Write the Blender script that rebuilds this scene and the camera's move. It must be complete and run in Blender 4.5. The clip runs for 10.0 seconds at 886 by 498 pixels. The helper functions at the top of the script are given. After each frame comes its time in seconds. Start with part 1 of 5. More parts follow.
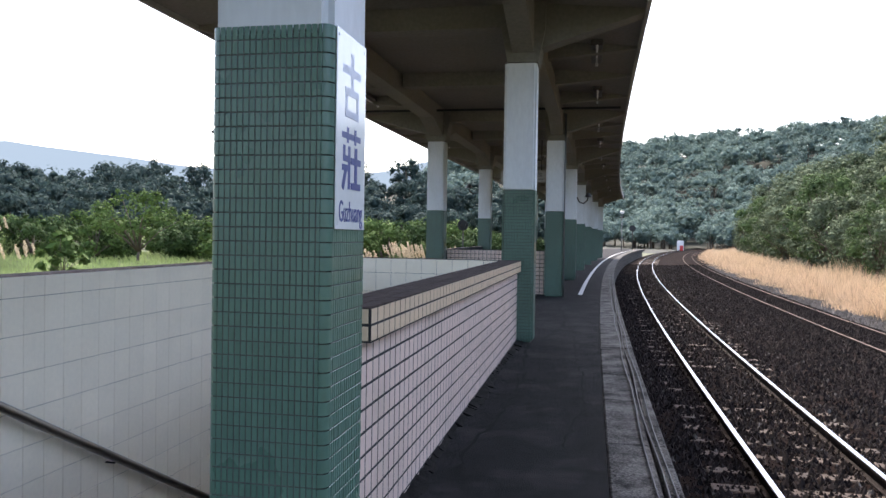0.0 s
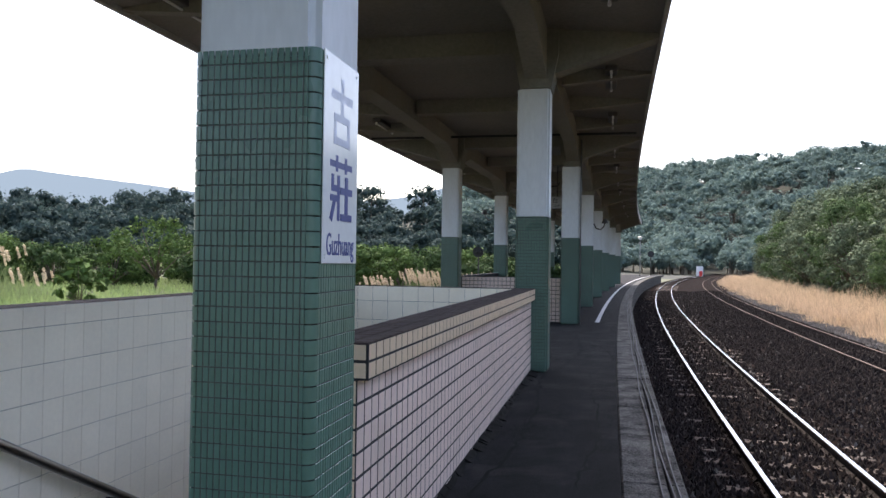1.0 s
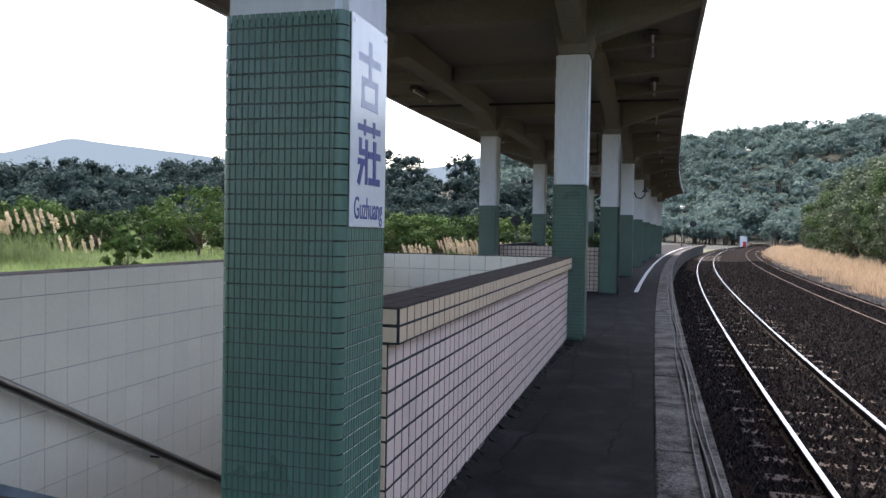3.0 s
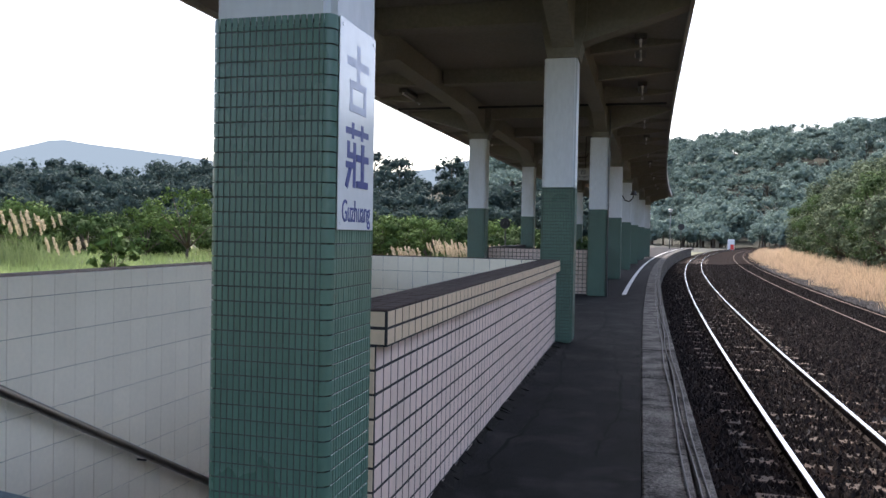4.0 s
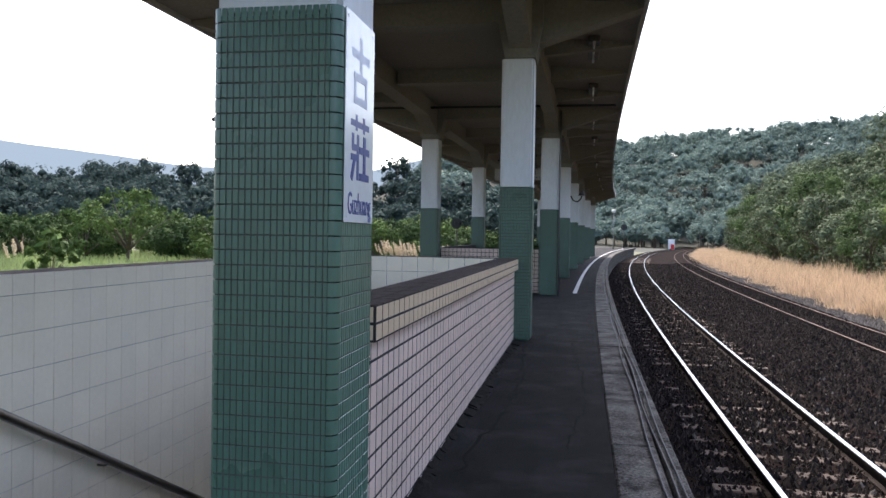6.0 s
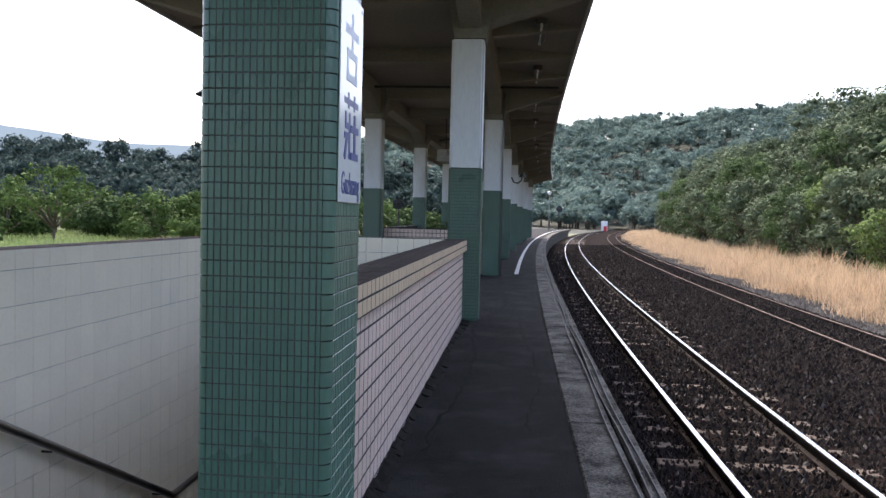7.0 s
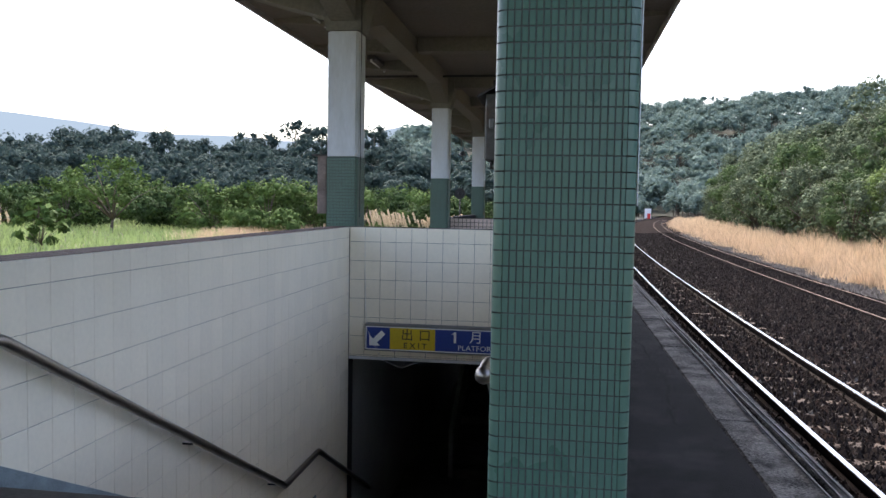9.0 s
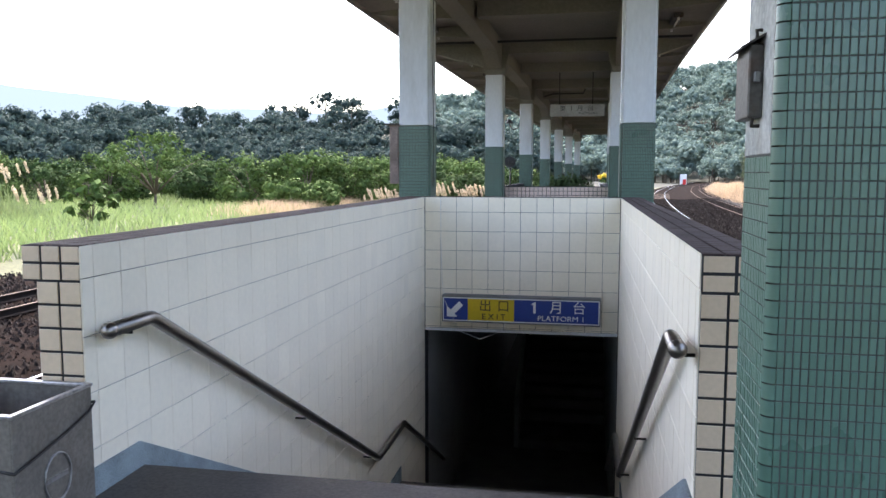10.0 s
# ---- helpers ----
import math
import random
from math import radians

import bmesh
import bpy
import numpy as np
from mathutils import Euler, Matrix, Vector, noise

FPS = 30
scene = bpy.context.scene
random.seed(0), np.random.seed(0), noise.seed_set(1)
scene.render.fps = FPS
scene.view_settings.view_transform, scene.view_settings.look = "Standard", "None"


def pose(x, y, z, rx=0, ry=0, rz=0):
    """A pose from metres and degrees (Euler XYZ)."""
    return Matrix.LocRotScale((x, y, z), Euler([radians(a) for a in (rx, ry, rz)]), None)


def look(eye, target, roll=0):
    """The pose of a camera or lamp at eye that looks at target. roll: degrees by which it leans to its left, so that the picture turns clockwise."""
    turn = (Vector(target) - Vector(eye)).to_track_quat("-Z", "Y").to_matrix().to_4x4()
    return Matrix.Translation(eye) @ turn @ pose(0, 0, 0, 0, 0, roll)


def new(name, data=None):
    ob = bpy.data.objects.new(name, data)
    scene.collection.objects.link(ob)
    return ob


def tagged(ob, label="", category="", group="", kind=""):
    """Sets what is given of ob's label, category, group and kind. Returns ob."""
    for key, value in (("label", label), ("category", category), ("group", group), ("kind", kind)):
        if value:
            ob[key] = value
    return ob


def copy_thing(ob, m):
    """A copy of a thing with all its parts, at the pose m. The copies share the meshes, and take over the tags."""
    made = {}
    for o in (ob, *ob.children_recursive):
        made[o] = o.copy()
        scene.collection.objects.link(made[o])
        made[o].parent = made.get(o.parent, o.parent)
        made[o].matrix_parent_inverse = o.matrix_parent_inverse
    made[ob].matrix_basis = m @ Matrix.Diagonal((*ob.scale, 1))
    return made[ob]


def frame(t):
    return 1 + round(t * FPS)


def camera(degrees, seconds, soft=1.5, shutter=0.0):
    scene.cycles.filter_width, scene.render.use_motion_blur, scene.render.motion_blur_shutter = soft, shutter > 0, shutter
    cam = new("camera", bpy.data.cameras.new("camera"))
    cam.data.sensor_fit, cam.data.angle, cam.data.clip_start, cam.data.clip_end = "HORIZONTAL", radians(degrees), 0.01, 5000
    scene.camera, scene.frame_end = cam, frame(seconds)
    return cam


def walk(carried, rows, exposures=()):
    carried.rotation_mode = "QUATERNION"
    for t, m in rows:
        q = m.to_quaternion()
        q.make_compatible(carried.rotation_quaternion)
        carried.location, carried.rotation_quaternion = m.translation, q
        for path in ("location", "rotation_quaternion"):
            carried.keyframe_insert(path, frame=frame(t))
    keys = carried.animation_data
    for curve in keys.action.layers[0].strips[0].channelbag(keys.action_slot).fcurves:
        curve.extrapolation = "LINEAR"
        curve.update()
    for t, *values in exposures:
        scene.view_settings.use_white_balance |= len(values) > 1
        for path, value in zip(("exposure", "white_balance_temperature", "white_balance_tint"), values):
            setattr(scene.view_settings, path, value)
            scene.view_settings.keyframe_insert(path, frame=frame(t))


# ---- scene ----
cam = camera(60.0, 10.0)
PATH = [
    (0, (0.417, 0.138, 1.38), (0.039, 2.101, 1.347), 0.9),
    (0.5, (0.402, 0.251, 1.389), (0.026, 2.215, 1.409), 0.6),
    (1, (0.453, 0.296, 1.405), (0.029, 2.251, 1.439), 0.8),
    (1.5, (0.489, 0.308, 1.4), (0.032, 2.255, 1.414), 1.0),
    (2, (0.487, 0.294, 1.392), (0.014, 2.237, 1.377), 1.2),
    (2.5, (0.483, 0.304, 1.39), (-0.042, 2.234, 1.34), 1.0),
    (4, (0.495, 0.289, 1.392), (0.001, 2.227, 1.351), 1.1),
    (4.5, (0.494, 0.277, 1.388), (0.016, 2.219, 1.347), 1.2),
    (5, (0.493, 0.272, 1.381), (0.021, 2.215, 1.349), 1.1),
    (6.5, (0.222, 0.238, 1.36), (-0.045, 2.219, 1.312), 1.0),
    (7, (0.163, 0.238, 1.361), (-0.027, 2.227, 1.278), 1.3),
    (7.5, (0.113, 0.228, 1.358), (-0.038, 2.22, 1.259), 2.0),
    (8, (-0.012, 0.247, 1.348), (-0.174, 2.24, 1.294), 2.4),
    (8.5, (-0.251, 0.22, 1.4), (-0.498, 2.203, 1.327), 0.6),
    (9, (-0.54, 0.2, 1.392), (-0.828, 2.176, 1.276), 1.0),
    (9.5, (-0.845, 0.18, 1.378), (-1.078, 2.159, 1.209), 0.4),
    (10, (-1.156, 0.259, 1.374), (-1.52, 2.216, 1.179), 0.0),
]
walk(cam, [(t, look(eye, target, roll)) for t, eye, target, roll in PATH],
     [(0.0, 2.05, 6480, 15), (0.5, 1.85, 6480, 15), (2.5, 1.75, 6480, 15), (5.0, 1.82, 6480, 15), (7.5, 1.86, 6480, 15), (9.0, 2.02, 6480, 15), (9.5, 2.28, 6480, 15), (10.0, 2.6, 6480, 15)])

# ---- world and light ----
SUN_EL, SUN_AZ = radians(58), radians(-20)      # azimuth from +y towards +x
world = bpy.data.worlds.new("world")
scene.world = world
world.use_nodes = True
wn = world.node_tree
sky = wn.nodes.new("ShaderNodeTexSky")
sky.sky_type, sky.sun_disc = "NISHITA", False
sky.sun_elevation, sky.sun_rotation = SUN_EL, SUN_AZ
sky.air_density, sky.dust_density, sky.ozone_density = 1.0, 4.0, 0.6
bg = wn.nodes["Background"]
bg.inputs["Strength"].default_value = 0.15
wn.links.new(sky.outputs["Color"], bg.inputs["Color"])
sun = new("sun", bpy.data.lights.new("sun", "SUN"))
sun.data.energy, sun.data.angle, sun.data.color = 1.6, radians(6.0), (1.0, 0.94, 0.84)
sun_dir = Vector((math.sin(SUN_AZ) * math.cos(SUN_EL), math.cos(SUN_AZ) * math.cos(SUN_EL), math.sin(SUN_EL)))
sun.matrix_world = look((0, 0, 30), Vector((0, 0, 30)) - sun_dir)


# ---- materials ----
def mat(name, color, rough=0.7, vary=0.12, scale=3.0, fine=40.0, bump=0.15, metal=0.0, spec=0.5, random_amount=0.0, stain=None, stain_scale=1.5, stain_amount=0.0, stretch=(1, 1, 1)):
    """A surface with broad and fine variation of colour, roughness and relief."""
    m = bpy.data.materials.new(name)
    m.use_nodes = True
    nt = m.node_tree
    b = nt.nodes["Principled BSDF"]
    mp = nt.nodes.new("ShaderNodeMapping")
    mp.inputs["Scale"].default_value = stretch
    geo = nt.nodes.new("ShaderNodeNewGeometry")
    nt.links.new(geo.outputs["Position"], mp.inputs["Vector"])
    n1 = nt.nodes.new("ShaderNodeTexNoise")
    n1.inputs["Scale"].default_value, n1.inputs["Detail"].default_value = scale, 6
    n2 = nt.nodes.new("ShaderNodeTexNoise")
    n2.inputs["Scale"].default_value, n2.inputs["Detail"].default_value = fine, 4
    for n in (n1, n2):
        nt.links.new(mp.outputs["Vector"], n.inputs["Vector"])
    add = nt.nodes.new("ShaderNodeMath")
    add.operation = "ADD"
    nt.links.new(n1.outputs["Fac"], add.inputs[0])
    nt.links.new(n2.outputs["Fac"], add.inputs[1])
    last = add
    if random_amount:
        info = nt.nodes.new("ShaderNodeObjectInfo")
        isl = nt.nodes.new("ShaderNodeMath")
        isl.operation = "ADD"
        nt.links.new(info.outputs["Random"], isl.inputs[0])
        nt.links.new(geo.outputs["Random Per Island"], isl.inputs[1])
        fr = nt.nodes.new("ShaderNodeMath")
        fr.operation = "FRACT"
        nt.links.new(isl.outputs[0], fr.inputs[0])
        ma = nt.nodes.new("ShaderNodeMath")
        ma.operation = "MULTIPLY_ADD"
        ma.inputs[1].default_value = random_amount
        nt.links.new(fr.outputs[0], ma.inputs[0])
        nt.links.new(add.outputs[0], ma.inputs[2])
        last = ma
    mr = nt.nodes.new("ShaderNodeMapRange")
    mr.inputs["From Min"].default_value, mr.inputs["From Max"].default_value = 0.6, 1.4 + random_amount
    mr.inputs["To Min"].default_value, mr.inputs["To Max"].default_value = 1 - vary * 1.6, 1 + vary * 1.6
    nt.links.new(last.outputs[0], mr.inputs["Value"])
    mul = nt.nodes.new("ShaderNodeVectorMath")
    mul.operation = "SCALE"
    mul.inputs[0].default_value = color[:3]
    nt.links.new(mr.outputs["Result"], mul.inputs["Scale"])
    out = mul.outputs["Vector"]
    if stain is not None:
        n3 = nt.nodes.new("ShaderNodeTexNoise")
        n3.inputs["Scale"].default_value, n3.inputs["Detail"].default_value = stain_scale, 8
        n3.inputs["Roughness"].default_value = 0.65
        nt.links.new(mp.outputs["Vector"], n3.inputs["Vector"])
        r3 = nt.nodes.new("ShaderNodeMapRange")
        r3.inputs["From Min"].default_value, r3.inputs["From Max"].default_value = 0.5, 0.68
        r3.inputs["To Max"].default_value = stain_amount
        nt.links.new(n3.outputs["Fac"], r3.inputs["Value"])
        mix = nt.nodes.new("ShaderNodeMix")
        mix.data_type = "RGBA"
        nt.links.new(r3.outputs["Result"], mix.inputs["Factor"])
        nt.links.new(out, mix.inputs["A"])
        mix.inputs["B"].default_value = (*stain[:3], 1)
        out = mix.outputs["Result"]
    nt.links.new(out, b.inputs["Base Color"])
    rr = nt.nodes.new("ShaderNodeMapRange")
    rr.inputs["To Min"].default_value, rr.inputs["To Max"].default_value = max(rough - 0.12, 0.03), min(rough + 0.12, 1)
    nt.links.new(n1.outputs["Fac"], rr.inputs["Value"])
    nt.links.new(rr.outputs["Result"], b.inputs["Roughness"])
    b.inputs["Metallic"].default_value = metal
    b.inputs["Specular IOR Level"].default_value = spec
    if bump:
        bp = nt.nodes.new("ShaderNodeBump")
        bp.inputs["Strength"].default_value, bp.inputs["Distance"].default_value = bump, 0.01
        nt.links.new(n2.outputs["Fac"], bp.inputs["Height"])
        nt.links.new(bp.outputs["Normal"], b.inputs["Normal"])
    return m


def leafy(name, color, vary=0.5, through_light=0.35, broad=0.35, single=1.0):
    """Foliage: leaves that differ leaf by leaf and let some light through."""
    m = bpy.data.materials.new(name)
    m.use_nodes = True
    nt = m.node_tree
    b = nt.nodes["Principled BSDF"]
    geo = nt.nodes.new("ShaderNodeNewGeometry")
    n1 = nt.nodes.new("ShaderNodeTexNoise")
    n1.inputs["Scale"].default_value, n1.inputs["Detail"].default_value = broad, 3
    nt.links.new(geo.outputs["Position"], n1.inputs["Vector"])
    ad = nt.nodes.new("ShaderNodeMath")
    ad.operation = "MULTIPLY_ADD"
    ad.inputs[1].default_value = single
    nt.links.new(geo.outputs["Random Per Island"], ad.inputs[0])
    nt.links.new(n1.outputs["Fac"], ad.inputs[2])
    cr = nt.nodes.new("ShaderNodeValToRGB")
    lo = tuple(c * (1 - vary) for c in color)
    hi = (color[0] * (1 + vary * 1.25), color[1] * (1 + vary), color[2] * (1 + vary * 0.7))
    cr.color_ramp.elements[0].position, cr.color_ramp.elements[0].color = 0.3, (*lo, 1)
    cr.color_ramp.elements[1].position, cr.color_ramp.elements[1].color = 1.3 / 2 + 0.3, (*hi, 1)
    nt.links.new(ad.outputs[0], cr.inputs["Fac"])
    nt.links.new(cr.outputs["Color"], b.inputs["Base Color"])
    b.inputs["Roughness"].default_value = 0.85
    b.inputs["Specular IOR Level"].default_value = 0.12
    tr = nt.nodes.new("ShaderNodeBsdfTranslucent")
    nt.links.new(cr.outputs["Color"], tr.inputs["Color"])
    mx = nt.nodes.new("ShaderNodeMixShader")
    mx.inputs["Fac"].default_value = through_light
    nt.links.new(b.outputs["BSDF"], mx.inputs[1])
    nt.links.new(tr.outputs["BSDF"], mx.inputs[2])
    nt.links.new(mx.outputs["Shader"], nt.nodes["Material Output"].inputs["Surface"])
    return m


M = {
    "asphalt": mat("asphalt", (0.0095, 0.0095, 0.0098), 0.9, 0.9, 2.6, 150, 1.0, spec=0.14, stain=(0.036, 0.0355, 0.035), stain_scale=1.7, stain_amount=0.75),
    "kerb": mat("kerb_concrete", (0.105, 0.10, 0.09), 0.95, 0.9, 3.0, 70, 1.0, spec=0.15, stain=(0.014, 0.014, 0.013), stain_scale=4.5, stain_amount=0.95),
    "concrete": mat("concrete", (0.33, 0.32, 0.29), 0.9, 0.22, 0.9, 25, 0.3, stain=(0.17, 0.15, 0.12), stain_scale=0.8, stain_amount=0.6),
    "ceiling": mat("painted_ceiling", (0.20, 0.19, 0.162), 0.85, 0.15, 0.7, 20, 0.15, stain=(0.2, 0.17, 0.12), stain_scale=0.6, stain_amount=0.5),
    "whitepaint": mat("white_paint", (0.66, 0.68, 0.69), 0.6, 0.06, 1.5, 30, 0.08, stain=(0.42, 0.42, 0.38), stain_scale=1.4, stain_amount=0.5, stretch=(1, 1, 0.3)),
    "green": mat("green_tile", (0.096, 0.182, 0.138), 0.3, 0.14, 2.0, 30, 0.06, random_amount=0.4, stain=(0.17, 0.26, 0.22), stain_scale=2.2, stain_amount=0.35, stretch=(1, 1, 0.5)),
    "green_far": None,
    "grout_col": mat("column_grout", (0.085, 0.088, 0.08), 0.95, 0.3, 4, 80, 0.4),
    "pink_cap": mat("buff_tile", (0.66, 0.51, 0.35), 0.42, 0.08, 2.0, 50, 0.1, random_amount=0.35),
    "grout_black": mat("dark_grout", (0.022, 0.021, 0.022), 0.9, 0.25, 4, 80, 0.4),
    "pink": mat("pink_tile", (0.74, 0.575, 0.495), 0.42, 0.08, 2.0, 50, 0.1, random_amount=0.35, stain=(0.5, 0.40, 0.31), stain_scale=1.8, stain_amount=0.5),
    "brown": mat("brown_tile", (0.05, 0.034, 0.031), 0.88, 0.2, 3, 60, 0.25, spec=0.2, random_amount=0.4, stain=(0.10, 0.08, 0.07), stain_scale=3, stain_amount=0.4),
    "white_tile": mat("cream_white_tile", (0.87, 0.79, 0.64), 0.5, 0.05, 3.5, 30, 0.04, random_amount=0.4),
    "terrazzo": mat("terrazzo", (0.22, 0.27, 0.29), 0.6, 0.4, 5, 180, 0.2),
    "steel": mat("rail_head_steel", (0.62, 0.62, 0.64), 0.22, 0.08, 3, 60, 0.03, metal=1.0),
    "rust": mat("rusty_steel", (0.026, 0.021, 0.019), 0.92, 0.35, 5, 90, 0.5, spec=0.1),
    "sleeper": mat("sleeper_wood", (0.06, 0.043, 0.031), 0.95, 0.5, 4, 60, 0.6, random_amount=0.5),
    "ballast": mat("ballast", (0.010, 0.0066, 0.0054), 1.0, 0.6, 1.0, 35, 1.0, spec=0.02),
    "stone": mat("ballast_stone", (0.0155, 0.0112, 0.0097), 0.85, 0.62, 0.6, 30, 0.3, spec=0.15, random_amount=1.2),
    "greystone": mat("grey_gravel", (0.10, 0.09, 0.078), 0.9, 0.4, 0.6, 30, 0.3, random_amount=1.2),
    "soil": mat("field_ground", (0.085, 0.092, 0.042), 0.95, 0.4, 0.5, 12, 0.6, stain=(0.17, 0.14, 0.07), stain_scale=0.25, stain_amount=0.6),
    "forest_floor": mat("forest_floor", (0.018, 0.022, 0.012), 0.95, 0.4, 0.3, 6, 0.5),
    "inox": mat("brushed_stainless", (0.30, 0.27, 0.245), 0.34, 0.12, 4, 120, 0.05, metal=1.0),
    "galv": mat("grey_sheet_metal", (0.20, 0.205, 0.205), 0.5, 0.2, 2.5, 50, 0.08, metal=0.5, stain=(0.10, 0.09, 0.08), stain_scale=3, stain_amount=0.4),
    "plaster": mat("bare_plaster", (0.46, 0.46, 0.43), 0.9, 0.25, 6, 40, 0.5, stain=(0.28, 0.25, 0.2), stain_scale=9, stain_amount=0.6),
    "bin_steel": mat("stained_sheet_steel", (0.19, 0.17, 0.145), 0.55, 0.25, 3.0, 60, 0.1, metal=0.3, stain=(0.09, 0.065, 0.05), stain_scale=4, stain_amount=0.5),
    "dark_metal": mat("dark_metal", (0.06, 0.055, 0.05), 0.55, 0.25, 6, 90, 0.2, metal=0.6),
    "black": mat("black_plastic", (0.02, 0.02, 0.022), 0.5, 0.15, 6, 60, 0.05),
    "white": mat("white_enamel", (0.80, 0.80, 0.79), 0.16, 0.04, 2, 30, 0.02),
    "navy": mat("navy_print", (0.035, 0.05, 0.22), 0.4, 0.06, 2, 30, 0.02),
    "glare_print": mat("print_paled_by_glare", (0.50, 0.53, 0.65), 0.4, 0.1, 8, 30, 0.02),
    "blue": mat("blue_panel", (0.02, 0.045, 0.24), 0.35, 0.06, 2, 30, 0.02),
    "yellow": mat("yellow_panel", (0.62, 0.45, 0.02), 0.35, 0.06, 2, 30, 0.02),
    "linepaint": mat("worn_line_paint", (0.55, 0.55, 0.53), 0.8, 0.2, 8, 60, 0.3, stain=(0.2, 0.2, 0.2), stain_scale=14, stain_amount=0.25),
    "bark": mat("bark", (0.10, 0.08, 0.06), 0.95, 0.35, 4, 40, 0.8),
    # forest belt leaves: the blue in this dark green is painted haze
    "leaf_dark_hazed": leafy("leaves_dark_hazed", (0.040, 0.066, 0.062), 0.25, 0.35, 0.05, 0.2),
    "leaf_mid": leafy("leaves_mid", (0.050, 0.084, 0.036), 0.5, 0.25, 0.3, 0.6),
    "leaf_grey": leafy("leaves_greyish", (0.074, 0.102, 0.068), 0.55, 0.18, 0.3, 0.6),
    "leaf_bright": leafy("leaves_bright", (0.046, 0.082, 0.026), 0.7, 0.16, 0.35, 0.7),
    # hill leaves: distance haze painted in as a paler, bluer green
    "leaf_hazed": leafy("leaves_hill_hazed", (0.118, 0.172, 0.158), 0.28, 0.4, 0.03, 0.35),
    "leaf_bright2": leafy("leaves_fresh", (0.085, 0.13, 0.05), 0.55, 0.25),
    "leaf_mid2": leafy("leaves_field", (0.028, 0.053, 0.02), 0.7, 0.14, 0.35, 0.7),
    "leaf_slope": leafy("leaves_slope", (0.033, 0.055, 0.029), 0.6, 0.2, 0.12, 0.5),
    "leaf_reed": leafy("leaves_reed", (0.14, 0.19, 0.09), 0.35),
    "galv_dark": mat("aged_sheet_metal", (0.11, 0.105, 0.10), 0.55, 0.3, 5, 60, 0.15, metal=0.5, stain=(0.10, 0.05, 0.03), stain_scale=6, stain_amount=0.6),
    "brown_metal": mat("weathered_brown_metal", (0.22, 0.17, 0.145), 0.7, 0.25, 4, 60, 0.15, stain=(0.10, 0.07, 0.05), stain_scale=5, stain_amount=0.6),
    "rim": mat("worn_steel_rim", (0.42, 0.41, 0.40), 0.4, 0.3, 12, 60, 0.1, metal=0.8),
    "grass": leafy("grass_green", (0.165, 0.235, 0.10), 0.5, 0.35, 0.5, 0.8),
    "straw": leafy("grass_straw", (0.36, 0.295, 0.222), 0.62, 0.35, 1.6, 0.7),
    "plume": leafy("reed_plume", (0.50, 0.44, 0.33), 0.25, 0.4),
    "flower": mat("yellow_petals", (0.75, 0.55, 0.03), 0.6, 0.1),
    "red": mat("red_paint", (0.65, 0.04, 0.03), 0.5, 0.1),
}


def far_tiles(name, color, joint, tw, th):
    """Small tiles too far away to tell apart singly: courses in the relief and colour."""
    m = mat(name, color, 0.32, 0.14, 2.0, 30, 0.05)
    nt = m.node_tree
    b = nt.nodes["Principled BSDF"]
    geo = nt.nodes.new("ShaderNodeNewGeometry")
    sp = nt.nodes.new("ShaderNodeSeparateXYZ")
    nt.links.new(geo.outputs["Position"], sp.inputs[0])
    ad = nt.nodes.new("ShaderNodeMath")
    nt.links.new(sp.outputs["X"], ad.inputs[0])
    nt.links.new(sp.outputs["Y"], ad.inputs[1])
    cb = nt.nodes.new("ShaderNodeCombineXYZ")
    nt.links.new(ad.outputs[0], cb.inputs["X"])
    nt.links.new(sp.outputs["Z"], cb.inputs["Y"])
    br = nt.nodes.new("ShaderNodeTexBrick")
    br.offset = 0.0
    br.inputs["Scale"].default_value = 1.0
    br.inputs["Brick Width"].default_value, br.inputs["Row Height"].default_value = tw, th
    br.inputs["Mortar Size"].default_value, br.inputs["Mortar Smooth"].default_value = 0.0035, 0.2
    br.inputs["Mortar"].default_value = (*joint, 1)
    nt.links.new(cb.outputs[0], br.inputs["Vector"])
    old = b.inputs["Base Color"].links[0].from_socket
    nt.links.new(old, br.inputs["Color1"])
    nt.links.new(old, br.inputs["Color2"])
    nt.links.new(br.outputs["Color"], b.inputs["Base Color"])
    bp = nt.nodes.new("ShaderNodeBump")
    bp.invert = True
    bp.inputs["Strength"].default_value, bp.inputs["Distance"].default_value = 0.6, 0.004
    nt.links.new(br.outputs["Fac"], bp.inputs["Height"])
    nt.links.new(bp.outputs["Normal"], b.inputs["Normal"])
    return m


M["green_far"] = far_tiles("green_tile_courses", (0.096, 0.182, 0.138), (0.05, 0.065, 0.055), 0.0205, 0.0425)


# ---- building blocks ----
def bend(y):
    """Sideways shift of the curved platform and tracks."""
    y = np.asarray(y, float)
    d = np.clip(y - 5, 0, 164)
    return d * d / 1675 + np.clip(y - 169, 0, None) * (2 * 164 / 1675)


def B(y):
    return float(bend(y))


def box(bm, x0, x1, y0, y1, z0, z1):
    v = [bm.verts.new(p) for p in ((x0, y0, z0), (x1, y0, z0), (x1, y1, z0), (x0, y1, z0), (x0, y0, z1), (x1, y0, z1), (x1, y1, z1), (x0, y1, z1))]
    for f in ((3, 2, 1, 0), (4, 5, 6, 7), (0, 1, 5, 4), (1, 2, 6, 5), (2, 3, 7, 6), (3, 0, 4, 7)):
        bm.faces.new([v[i] for i in f])
    return v


